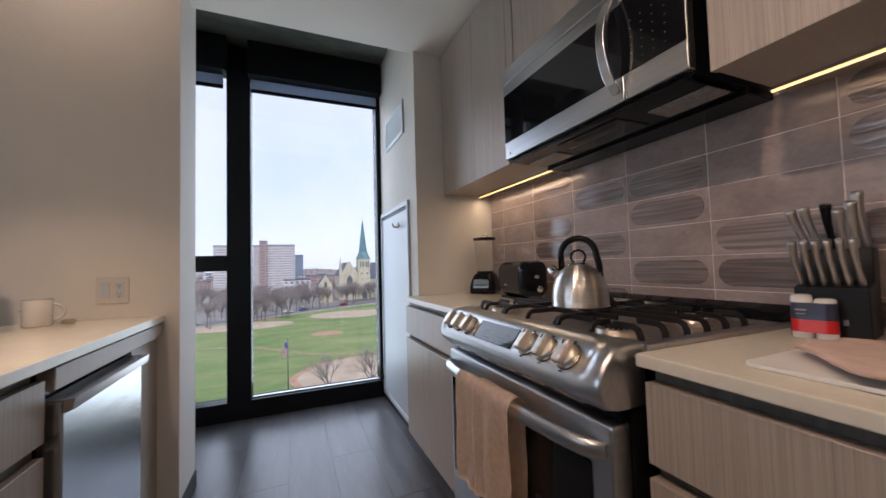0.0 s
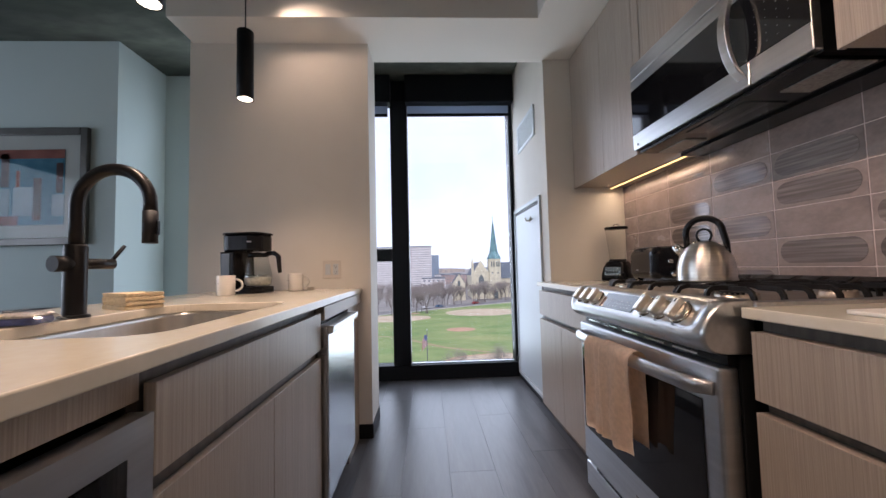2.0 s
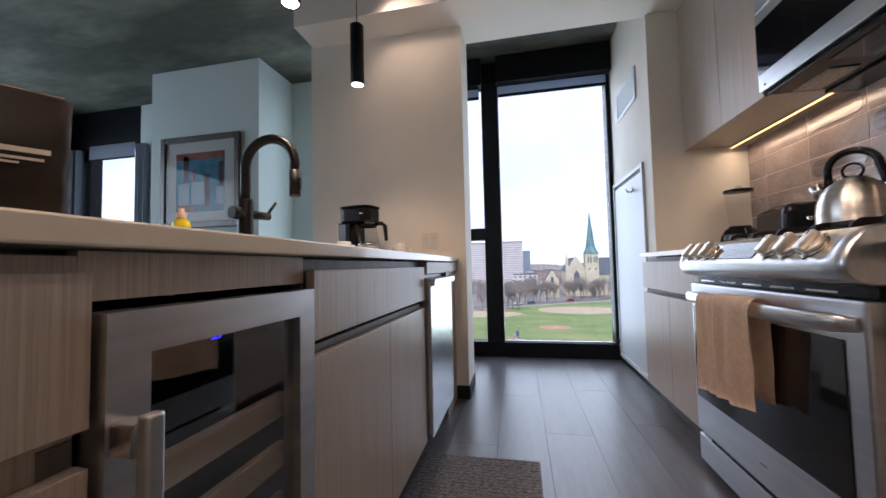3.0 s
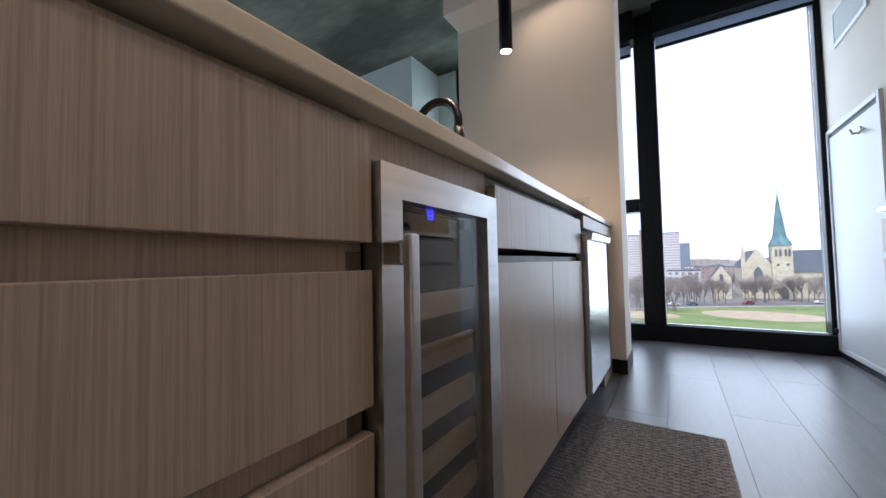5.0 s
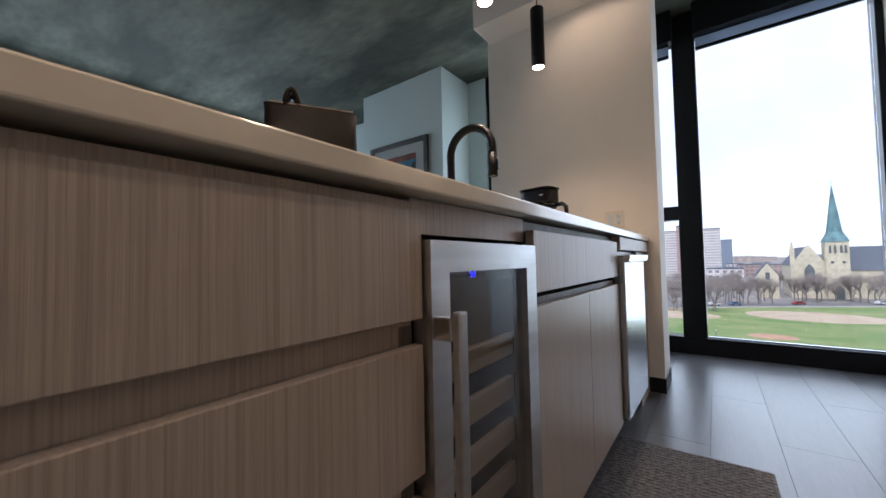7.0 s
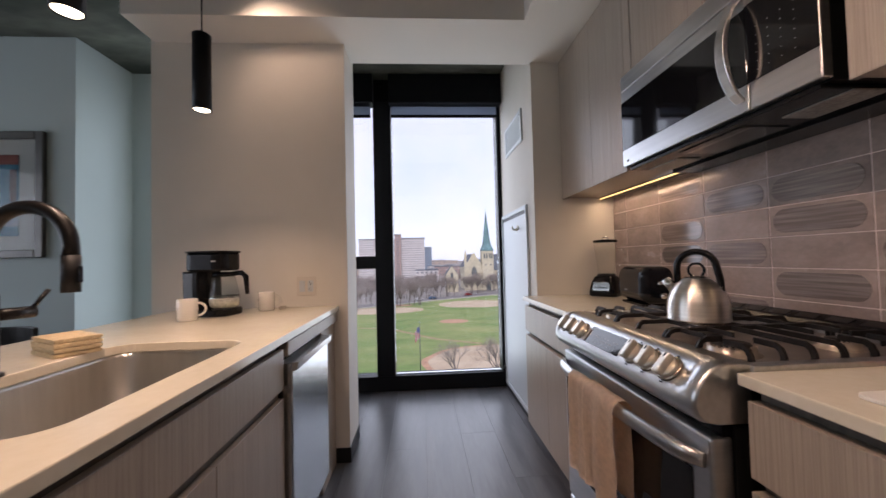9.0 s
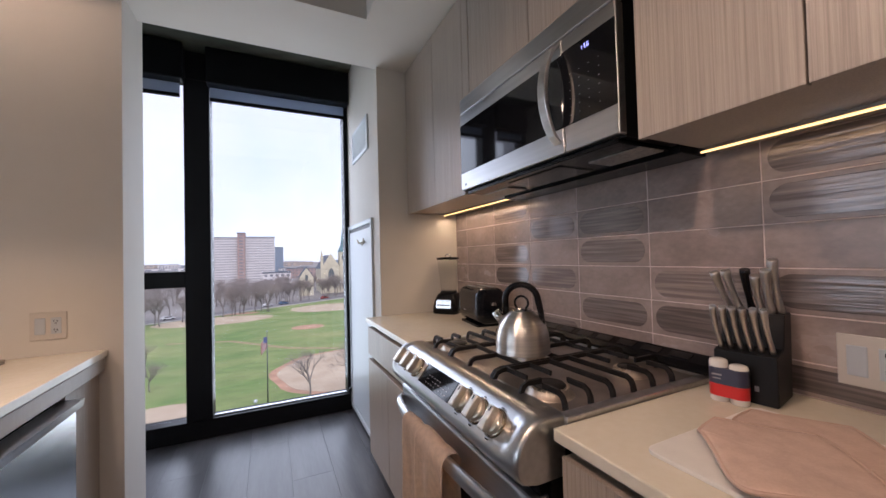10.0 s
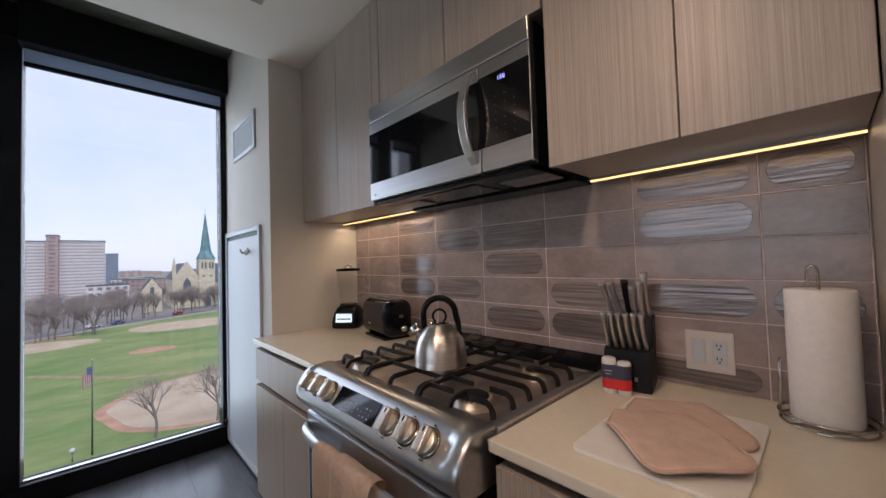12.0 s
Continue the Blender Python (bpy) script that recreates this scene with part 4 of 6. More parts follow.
sg = thing("sponge_pack", (-1.735, -1.575, CT), "blue and yellow sponge in crinkled clear wrapping", "sponge", rz=20)
mt = sg.matrix_basis.copy()
def put(bm, m):
    bmesh.ops.transform(bm, matrix=m, verts=bm.verts)
    return bm
part("sponge", put(B(-0.068, 0.068, -0.038, 0.038, 0.002, 0.019, bevel=0.006, seg=2), mt), material("blue_sponge", (0.07, 0.10, 0.28), 0.6, vary=0.25, scale=(60, 60, 60), bump=0.2), sg, "blue sponge")
part("scourer", put(B(-0.068, 0.068, -0.038, 0.038, 0.0192, 0.027, bevel=0.003), mt), material("yellow_scourer", (0.62, 0.60, 0.54), 0.8, vary=0.3, scale=(90, 90, 90)), sg)
bm = bmesh.new()
bmesh.ops.create_grid(bm, x_segments=14, y_segments=10, size=0.5)
for v in bm.verts:
    x, y = v.co.x, v.co.y
    v.co = Vector((x * 0.185, y * 0.11, 0.034 * max(0, 1 - (2 * abs(x)) ** 4) * max(0, 1 - (2 * abs(y)) ** 4) + 0.002 + 0.004 * noise.noise((x * 9, y * 9, 2))))
part("wrapping", put(bm, mt), clear("film_wrap", (0.9, 0.9, 0.93), 0.15, 2.6), sg, "clear crinkled film")

def cloth_stack(loc, rz, w, d, layers, mat, label):
    s = thing("folded_cloths", loc, label, "cloths", rz=rz)
    m = s.matrix_basis.copy()
    for k in range(layers):
        bm = bmesh.new()
        z = 0.0005 + k * 0.0135
        prism(bm, [(-d / 2 + 0.004 * (k % 2), z), (d / 2 - 0.006, z), (d / 2, z + 0.003), (d / 2 + 0.001, z + 0.009), (d / 2 - 0.005, z + 0.0125), (-d / 2, z + 0.0125)], -w / 2 + random.uniform(0, 0.006), w / 2 - random.uniform(0, 0.006), "y", bevel=0.003)
        part("cloth", put(bm, m), mat, s)
    return s


TAN = material("tan_cotton", (0.72, 0.575, 0.455), 0.95, vary=0.07, scale=(60, 60, 60), bump=0.15, fine=0.06)
cloth_stack((-1.755, -1.185, CT), 60, 0.17, 0.11, 4, material("straw_cotton", (0.58, 0.46, 0.29), 0.95, vary=0.1, scale=(120, 120, 120), bump=0.4), "stack of folded tan dishcloths beside the sink")

def mug(loc, rz, label):
    g = thing("mug", loc, label, "mug", "white mugs", rz=rz)
    m = g.matrix_basis.copy()
    part("cup", lathe(bmesh.new(), [(0.0, 0.0), (0.038, 0.0), (0.041, 0.004), (0.042, 0.098), (0.0405, 0.1), (0.038, 0.098), (0.037, 0.01), (0.0, 0.008)], 28, m=m), WHITEC, g)
    part("handle", tube(bmesh.new(), [m @ Vector((0.040 + 0.032 * math.sin(math.pi * k / 8), 0, 0.05 + 0.03 * math.cos(math.pi * k / 8))) for k in range(9)], 0.0055, 8), WHITEC, g)
    bm = put(B(-0.022, 0.022, -0.0008, 0.0, -0.002, 0.002), m @ Matrix.Rotation(radians(-70), 4, "Z") @ Matrix.Translation((0, -0.0419, 0.06)))
    part("print", bm, material("grey_print", (0.35, 0.33, 0.31), 0.6), g, "thin grey printed line")
    return g


WHITEC = material("white_glazed", (0.72, 0.69, 0.64), 0.18, vary=0.02, coat=0.3)
mug((-1.765, -0.60, CT), 30, "white mug with a thin printed line on the island")
mug((-1.53, -0.30, CT), 20, "white mug standing beside the coffee maker")
bm = bmesh.new()
for k in range(3):
    box(bm, -0.02, 0.02, -0.012, 0.012, 0.001 + k * 0.006, 0.006 + k * 0.006, bevel=0.002)
cp_ = put(bm, pose(-1.45, -0.28, CT, 0, 0, 25))
tagged(part("creamer_packets", cp_, material("foil_packet", (0.45, 0.40, 0.34), 0.35, 0.4)), "small pile of foil packets beside the mug", "packets", kind="stuff")

cm = thing("coffee_maker", (-1.745, -0.425, CT), "black drip coffee maker with a glass jug", "coffee maker", rz=-12)
m = cm.matrix_basis.copy()
part("base", put(prism(bmesh.new(), round_rect(-0.10, 0.125, -0.085, 0.085, 0.05), 0.0, 0.035, "z", bevel=0.006), m), BLACK, cm)
part("tower", put(prism(bmesh.new(), [(-0.10, 0.034), (-0.012, 0.034), (-0.018, 0.20), (-0.018, 0.225), (-0.105, 0.225)], -0.081, 0.081, "y", bevel=0.008), m), BLACK, cm)
# blue-grey plate paints the cool reflection on the black side
part("side_reflection", put(B(-0.092, -0.045, -0.0832, -0.0812, 0.05, 0.215), m), material("blue_grey_reflection", (0.10, 0.13, 0.17), 0.2), cm, "blue-grey strip painted as the reflection on the tower's side")
part("brew_head", put(prism(bmesh.new(), round_rect(-0.108, 0.115, -0.083, 0.083, 0.055), 0.226, 0.315, "z", bevel=0.008), m), BLACK, cm)
part("lid", put(prism(bmesh.new(), round_rect(-0.114, 0.122, -0.088, 0.088, 0.058), 0.3155, 0.326, "z", bevel=0.004), m), BLACK, cm)
part("badge", put(B(0.06, 0.085, -0.0845, -0.083, 0.27, 0.278), m), MARK, cm)
jm = m @ Matrix.Translation((0.064, 0, 0.036)) @ Matrix.Diagonal((1.12, 1.12, 1.17, 1))
JUG = clear("jug_glass", (0.86, 0.88, 0.87), 0.0, 1.5)
jug = part("jug", lathe(bmesh.new(), [(0.0, 0.0), (0.05, 0.0), (0.062, 0.012), (0.064, 0.05), (0.05, 0.115), (0.045, 0.135)], 28, m=jm), JUG, cm, "clear glass jug")
part("jug_lid", lathe(bmesh.new(), [(0.045, 0.136), (0.05, 0.14), (0.046, 0.155), (0.0, 0.158)], 24, m=jm), BLACK, jug)
part("jug_band", lathe(bmesh.new(), [(0.0652, 0.045), (0.0652, 0.052), (0.0645, 0.052), (0.0645, 0.045), (0.0652, 0.045)], 28, m=jm), CHROME, jug)
part("jug_filling", lathe(bmesh.new(), [(0.0, 0.004), (0.048, 0.004), (0.058, 0.014), (0.06, 0.04), (0.0, 0.042)], 24, m=jm), material("paper_filters", (0.62, 0.58, 0.50), 0.9, vary=0.2, scale=(60, 60, 60)), jug, "pale packets inside the jug")
part("jug_handle", put(tube(bmesh.new(), [(0.045, -0.0, 0.150), (0.095, -0.01, 0.152), (0.118, -0.012, 0.135), (0.126, -0.014, 0.06)], [0.010, 0.011, 0.012, 0.009], 10), jm), BLACK, jug)

# carrier bag with a plain printed band
bg = thing("carrier_bag", (-1.69, -2.10, CT), "dark brown shiny carrier bag with pale printing on the island", "bag", rz=60)
m = bg.matrix_basis.copy()
BAGM = material("brown_bag_film", (0.013, 0.009, 0.007), 0.42, vary=0.3, scale=(11, 11, 9), bump=0.8, rvary=0.08, spec=0.2)
bm = bmesh.new()
nu, nv = 36, 14
rings = []
for j in range(nv + 1):
    z = 0.285 * j / nv
    row = []
    for i in range(nu):
        a = 2 * math.pi * i / nu
        ex = 0.115 * (1 if j > 2 else 0.86 + 0.07 * j)
        ey = 0.05 - 0.036 * (j / nv) ** 2
        c, s = math.cos(a), math.sin(a)
        x = ex * math.copysign(abs(c) ** 0.28, c)
        y = ey * math.copysign(abs(s) ** 0.6, s)
        w = 0.006 * noise.noise((x * 22, y * 22 + 5, z * 17)) * min(1, j / 3)
        row.append(bm.verts.new((x + w, y + 1.6 * w, max(0.0005, z + (0.006 * noise.noise((x * 15, 1, 4)) if j == nv else 0)))))
    rings.append(row)
for a, b in zip(rings, rings[1:]):
    for k in range(nu):
        f = bm.faces.new([a[k], a[(k + 1) % nu], b[(k + 1) % nu], b[k]])
        f.smooth = True
bm.faces.new(rings[0][::-1])
part("sack", put(bm, m), BAGM, bg)
for y, h in ((-0.010, 0.046), (0.012, 0.038)):
    part("strap", put(tube(bmesh.new(), [(-0.066 + 0.034 * k / 10, y, 0.280 + h * math.sin(math.pi * k / 10) ** 0.6) for k in range(11)], 0.0075, 8), m), BAGM, bg)
# pale tube along the rim draws the highlight on the film's top edge
part("hem", put(tube(bmesh.new(), [(-0.104 + 0.208 * k / 12, -0.0155 - 0.002 * math.sin(k * 1.7), 0.286) for k in range(13)], 0.0016, 6), m), material("rim_highlight", (0.34, 0.24, 0.14), 0.35), bg, "thin gold-brown line standing in for the highlight on the top rim")
PRINT = material("pale_print_film", (0.50, 0.46, 0.42), 0.5, vary=0.1)
for x0, x1, z0, z1 in ((-0.085, 0.088, 0.163, 0.172), (-0.075, 0.080, 0.150, 0.1545), (-0.04, 0.05, 0.142, 0.1455)):
    part("print_bar", put(B(x0, x1, -0.0505, -0.0475, z0, z1), m), PRINT, bg, "pale printed bar")
pc = thing("black_pouch", (-1.60, -2.19, CT), "flat glossy black pouch lying on the island", "pouch", rz=25)
m = pc.matrix_basis.copy()
bm = bmesh.new()
bmesh.ops.create_grid(bm, x_segments=20, y_segments=10, size=0.5)
for v in bm.verts:
    x, y = v.co.x, v.co.y
    v.co = Vector((x * 0.24, y * 0.09, 0.003 + 0.014 * max(0, 1 - (2 * abs(x)) ** 4) * max(0, 1 - (2 * abs(y)) ** 4) * (1 + 0.5 * noise.noise((x * 6, y * 6, 7)))))
part("film", put(bm, m), BAGM, pc)

# ---- things on the right run ----
KETTLE = material("kettle_steel", (0.66, 0.62, 0.57), 0.30, 1.0, vary=0.12, scale=(3, 3, 120))
k_tan = KETTLE.node_tree.nodes.new("ShaderNodeTangent")
k_tan.direction_type, k_tan.axis = "RADIAL", "Z"
k_bsdf = KETTLE.node_tree.nodes["Principled BSDF"]
k_bsdf.inputs["Anisotropic"].default_value, k_bsdf.inputs["Anisotropic Rotation"].default_value = 0.85, 0.25
KETTLE.node_tree.links.new(k_tan.outputs[0], k_bsdf.inputs["Tangent"])
kt = thing("kettle", (0.205, -1.25, 0.957), "brushed steel whistling kettle with a black hoop handle", "kettle")
part("body", lathe(bmesh.new(), [(0.0, 0.001), (0.083, 0.001), (0.0875, 0.003), (0.0875, 0.006), (0.0855, 0.010), (0.086, 0.030), (0.083, 0.060), (0.074, 0.090), (0.058, 0.114), (0.038, 0.130), (0.034, 0.133)], 40, (0.205, -1.25, 0.957)), KETTLE, kt)
part("lid", lathe(bmesh.new(), [(0.034, 0.1335), (0.031, 0.138), (0.0, 0.141)], 32, (0.205, -1.25, 0.957)), CHROME, kt)
hd = Vector((math.cos(radians(-52)), math.sin(radians(-52)), 0))
kc = Vector((0.205, -1.25, 0.957))
part("lid_loop", tube(bmesh.new(), [kc + hd * (0.022 * math.cos(math.pi * (k / 14) * 1.6 - 0.9)) + Vector((0, 0, 0.158 + 0.022 * math.sin(math.pi * (k / 14) * 1.6 - 0.9))) for k in range(15)], 0.0038, 8), BLACK, kt)
arc = [kc + hd * 0.066 + Vector((0, 0, 0.090)), kc + hd * 0.062 + Vector((0, 0, 0.13))]
arc += [kc + hd * (0.054 * math.cos(math.pi * k / 12)) + Vector((0, 0, 0.166 + 0.052 * math.sin(math.pi * k / 12))) for k in range(13)]
arc += [kc - hd * 0.052 + Vector((0, 0, 0.118))]
part("handle", tube(bmesh.new(), arc, [0.007, 0.010] + [0.0105] * 13 + [0.010], 12), BLACK, kt)
part("hinge", lathe(bmesh.new(), [(0.0, 0.004), (0.004, 0.004), (0.004, 0.0)], 10, m=Matrix.Translation(kc + hd * 0.064 + Vector((-0.008, -0.006, 0.105))) @ Matrix.Rotation(radians(90), 4, "X")), CHROME, kt)
part("spout", tube(bmesh.new(), [kc - hd * 0.064 + Vector((0, 0, 0.098)), kc - hd * 0.090 + Vector((0, 0, 0.127))], [0.019, 0.013], 16), CHROME, kt)

bl = thing("blender", (0.50, -0.115, CT), "blender with a black base and a clear jug", "blender", rz=-50)
m = bl.matrix_basis.copy()
def taper(levels):
    """Rounded square rings of (half width, height, corner radius), skinned."""
    bm = bmesh.new()
    rings = [[bm.verts.new((x, y, z)) for x, y in round_rect(-w, w, -w, w, r, 5)] for w, z, r in levels]
    for a, b in zip(rings, rings[1:]):
        for k in range(len(a)):
            bm.faces.new([a[k], a[(k + 1) % len(a)], b[(k + 1) % len(a)], b[k]]).smooth = True
    bm.faces.new(rings[0][::-1])
    bm.faces.new(rings[-1])
    return bm


part("base", put(taper([(0.080, 0.001, 0.03), (0.086, 0.010, 0.032), (0.084, 0.045, 0.034), (0.076, 0.085, 0.036), (0.063, 0.118, 0.036), (0.056, 0.126, 0.034)]), m), BLACK, bl)
part("collar", put(lathe(bmesh.new(), [(0.0, 0.1262), (0.052, 0.1262), (0.054, 0.130), (0.052, 0.1398), (0.0, 0.1398)], 28), m), MATTBLACK, bl)
bm = box(bmesh.new(), -0.050, 0.050, -0.002, 0.0015, -0.026, 0.026, bevel=0.001)
part("face_plate", put(bm, m @ pose(0, -0.0845, 0.064, -10)), CHROME, bl, "bright steel control plate")
bm = bmesh.new()
for k in range(5):
    box(bm, -0.040 + k * 0.017, -0.029 + k * 0.017, -0.0045, -0.0022, -0.012, -0.002, bevel=0.0008)
tagged(part("buttons", put(bm, m @ pose(0, -0.0845, 0.064, -10)), BLACK, bl), kind="stuff")
JARG = clear("jar_glass", (0.95, 0.95, 0.94), 0.02, 1.5)
part("jar", put(lathe(bmesh.new(), [(0.0, 0.1405), (0.045, 0.1405), (0.05, 0.16), (0.068, 0.338)], 20), m), JARG, bl, "clear tapered jar")
part("jar_handle", put(tube(bmesh.new(), [(0.058, 0.02, 0.30), (0.10, 0.03, 0.295), (0.112, 0.034, 0.25), (0.10, 0.03, 0.20), (0.055, 0.02, 0.19)], 0.008, 8), m), JARG, bl)
part("lid", put(lathe(bmesh.new(), [(0.0, 0.339), (0.072, 0.339), (0.072, 0.353), (0.03, 0.356), (0.0, 0.356)], 24), m), BLACK, bl)
part("lid_ring", put(tube(bmesh.new(), [(0.02 * math.cos(math.pi * k / 8), 0, 0.356 + 0.018 * math.sin(math.pi * k / 8)) for k in range(9)], 0.003, 6), m), CHROME, bl)

to = thing("toaster", (0.485, -0.535, CT), "glossy black two-slot toaster on the counter", "toaster", rz=-8)
m = to.matrix_basis.copy()
bm = bmesh.new()
prism(bm, round_rect(-0.08, 0.08, 0.012, 0.195, 0.05), -0.145, 0.145, "y", bevel=0.032, seg=4)
part("shell", put(bm, m), material("black_gloss", (0.006, 0.007, 0.010), 0.14, vary=0.1, spec=0.35), to)
part("foot_rail", put(B(-0.07, 0.07, -0.115, 0.115, 0.0, 0.0118), m), BLACK, to)
for x in (-0.03, 0.03):
    part("slot", put(B(x - 0.014, x + 0.014, -0.095, 0.095, 0.1952, 0.1962), m), material("slot_steel", (0.25, 0.25, 0.25), 0.35, 0.9), to)
part("lever", put(B(-0.012, 0.012, -0.165, -0.1452, 0.11, 0.125, bevel=0.003), m), CHROME, to)
part("dial", put(lathe(bmesh.new(), [(0.0, 0.014), (0.014, 0.014), (0.016, 0.0)], 16, m=Matrix.Translation((0.02, -0.1452, 0.055)) @ Matrix.Rotation(radians(90), 4, "X")), m), CHROME, to)
part("badge", put(B(-0.0815, -0.0802, 0.02, 0.05, 0.07, 0.076), m), MARK, to)

kb = thing("knife_block", (0.523, -1.7295, CT), "black knife block full of steel-handled knives", "knife block", rz=-80)
m = kb.matrix_basis.copy()
part("block", put(prism(bmesh.new(), [(-0.055, 0.001), (0.06, 0.001), (0.075, 0.20), (0.02, 0.20), (0.0, 0.122), (-0.055, 0.112)], -0.06, 0.06, "x", bevel=0.003), m), MATTBLACK, kb)
KH = material("knife_steel", (0.58, 0.56, 0.54), 0.3, 1.0, vary=0.06, scale=(90, 90, 20))
def knife(x, y, z, ln, lean, mat=KH, r=0.009, side=0.0):
    """A contoured handle with a flared butt, leaning out of its slot."""
    axis = [(0.0, 0.8, 0.0), (0.12, 0.95, 0.0), (0.35, 0.78, -0.0012), (0.6, 0.92, -0.0016), (0.82, 1.05, 0.0), (0.93, 1.25, 0.0018), (1.0, 1.2, 0.003)]
    bm = bmesh.new()
    tube(bm, [(x + side * t + b, y + lean * t, z + ln * t) for t, f, b in axis], [r * f for t, f, b in axis], 10)
    for v in bm.verts:
        t = (v.co.z - z) / ln
        cx = x + side * t
        v.co.x = cx + (v.co.x - cx) * 0.78
    part("knife", put(bm, m), mat, kb, "steel knife handle" if mat is KH else "black knife handle")
for i in range(6):
    knife(-0.049 + i * 0.0195, -0.03, 0.112, 0.108, -0.032, r=0.0078, side=-0.009)
for x, y, ln, sd, mat in ((-0.045, 0.040, 0.105, -0.030, KH), (-0.024, 0.036, 0.110, -0.026, KH), (-0.004, 0.044, 0.112, -0.008, BLACK), (0.016, 0.036, 0.098, -0.006, KH), (0.034, 0.034, 0.112, -0.004, KH), (0.047, 0.052, 0.135, -0.008, KH)):
    knife(x, y, 0.195, ln, -0.03, mat, 0.0112, sd)
part("badge", put(B(0.018, 0.026, -0.0565, -0.0553, 0.03, 0.042), m), MARK, kb)

NAVY = material("navy_label", (0.03, 0.035, 0.07), 0.3, vary=0.05, coat=0.3)
RED = material("red_label", (0.62, 0.02, 0.02), 0.3, vary=0.05, coat=0.3)
sh_ = thing("shaker_pair", (0.438, -1.722, CT), "twin white shakers in a navy and red wrapper", "shakers", rz=-80)
m = sh_.matrix_basis.copy()
for x, top in ((-0.0195, 0.098), (0.0195, 0.090)):
    part("shaker", put(lathe(bmesh.new(), [(0.0, 0.0), (0.0175, 0.0), (0.0188, 0.003), (0.0188, top - 0.008), (0.017, top - 0.002), (0.012, top), (0.0, top)], 24, (x, 0, 0)), m), WHITEC, sh_, "white paperboard shaker")
for z0, z1, mat in ((0.014, 0.042, RED), (0.0422, 0.080, NAVY)):
    part("wrapper_band", put(prism(bmesh.new(), round_rect(-0.0388, 0.0388, -0.0192, 0.0192, 0.019, 8), z0, z1, "z"), m), mat, sh_, "red band" if mat is RED else "navy band")
part("print_bar", put(B(-0.028, -0.008, -0.0199, -0.0193, 0.062, 0.066), m), MARK, sh_)
part("print_bar", put(B(-0.026, -0.010, -0.0199, -0.0193, 0.054, 0.0565), m), MARK, sh_)

CB = material("white_board", (0.68, 0.66, 0.62), 0.4, vary=0.03, scale=(30, 30, 30), bump=0.05)
tagged(part("cutting_board", put(prism(bmesh.new(), round_rect(-0.185, 0.185, -0.135, 0.135, 0.02), 0.0, 0.008, "z", bevel=0.002), pose(0.25, -1.907, CT + 0.0005)), CB), "thin white plastic cutting board under the oven mitts", "cutting board")
MITT = material("peach_terry", (0.53, 0.385, 0.315), 0.98, vary=0.06, scale=(35, 35, 35), bump=0.35, fine=0.1)
def mitt(loc, rz, label):
    """A flat quilted mitt: palm, thumb and a bound cuff."""
    s = thing("oven_mitt", loc, label, "oven mitt", "oven mitts", rz=rz)
    m = s.matrix_basis.copy()
    out = [(-0.020, 0.108), (-0.012, 0.118), (0.055, 0.130), (0.066, 0.126), (0.080, 0.100), (0.108, 0.055), (0.136, 0.018), (0.138, 0.004), (0.104, -0.036), (0.060, -0.078),
           (0.018, -0.112), (-0.014, -0.123), (-0.044, -0.113), (-0.086, -0.064), (-0.128, -0.026), (-0.136, -0.008), (-0.126, 0.012), (-0.088, 0.046), (-0.050, 0.078)]
    dense = []
    for i in range(len(out)):
        p0, p1, p2, p3 = (Vector(out[(i + j - 1) % len(out)]) for j in range(4))
        for k in range(5):
            t = k / 5
            dense.append(0.5 * ((2 * p1) + (p2 - p0) * t + (2 * p0 - 5 * p1 + 4 * p2 - p3) * t * t + (3 * p1 - p0 - 3 * p2 + p3) * t ** 3))
    c = Vector((0, 0))
    bm = bmesh.new()
    rings = []
    for f, z in ((0.97, 0.0), (1.0, 0.004), (0.97, 0.0075), (0.9, 0.0088), (0.78, 0.009), (0.64, 0.0092), (0.5, 0.0095), (0.36, 0.0095), (0.22, 0.0098), (0.1, 0.010)):
        rings.append([bm.verts.new((*(c + (p - c) * f), z + 0.0032 * f * noise.noise((p.x * 34 * f + rz, p.y * 22 * f, 3)))) for p in dense])
    n = len(dense)
    bm.faces.new(rings[0][::-1])
    for a, b in zip(rings, rings[1:]):
        for k in range(n):
            f = bm.faces.new([a[k], a[(k + 1) % n], b[(k + 1) % n], b[k]])
            f.smooth = True
    bm.faces.new(rings[-1])
    part("palm", put(bm, m), MITT, s)
    part("piping", put(tube(bmesh.new(), [(*(p * 1.0), 0.005) for p in dense] + [(*dense[0], 0.005)], 0.0035, 6, False), m), material("peach_binding", (0.50, 0.355, 0.285), 0.95), s)
    return s


mitt((0.312, -1.912, CT + 0.0098), -5, "peach terry oven mitt lying under another mitt")
mitt((0.190, -1.920, CT + 0.0215), 0, "peach terry oven mitt lying on the cutting board")

pt = thing("paper_towel_holder", (0.535, -2.125, CT), "white paper towel roll on a chrome wire holder", "paper towels")
part("roll", lathe(bmesh.new(), [(0.02, 0.012), (0.056, 0.012), (0.058, 0.016), (0.058, 0.292), (0.056, 0.296), (0.02, 0.296), (0.02, 0.012)], 36, (0.535, -2.125, CT)), material("paper_towel", (0.74, 0.71, 0.67), 0.95, vary=0.03, scale=(60, 60, 60), bump=0.2), pt, "white paper roll")
for r, z in ((0.075, 0.004), (0.078, 0.02)):
    part("base_ring", tube(bmesh.new(), [(0.535 + r * math.cos(2 * math.pi * k / 32), -2.125 + r * math.sin(2 * math.pi * k / 32), CT + z) for k in range(33)], 0.003, 6, False), CHROME, pt)
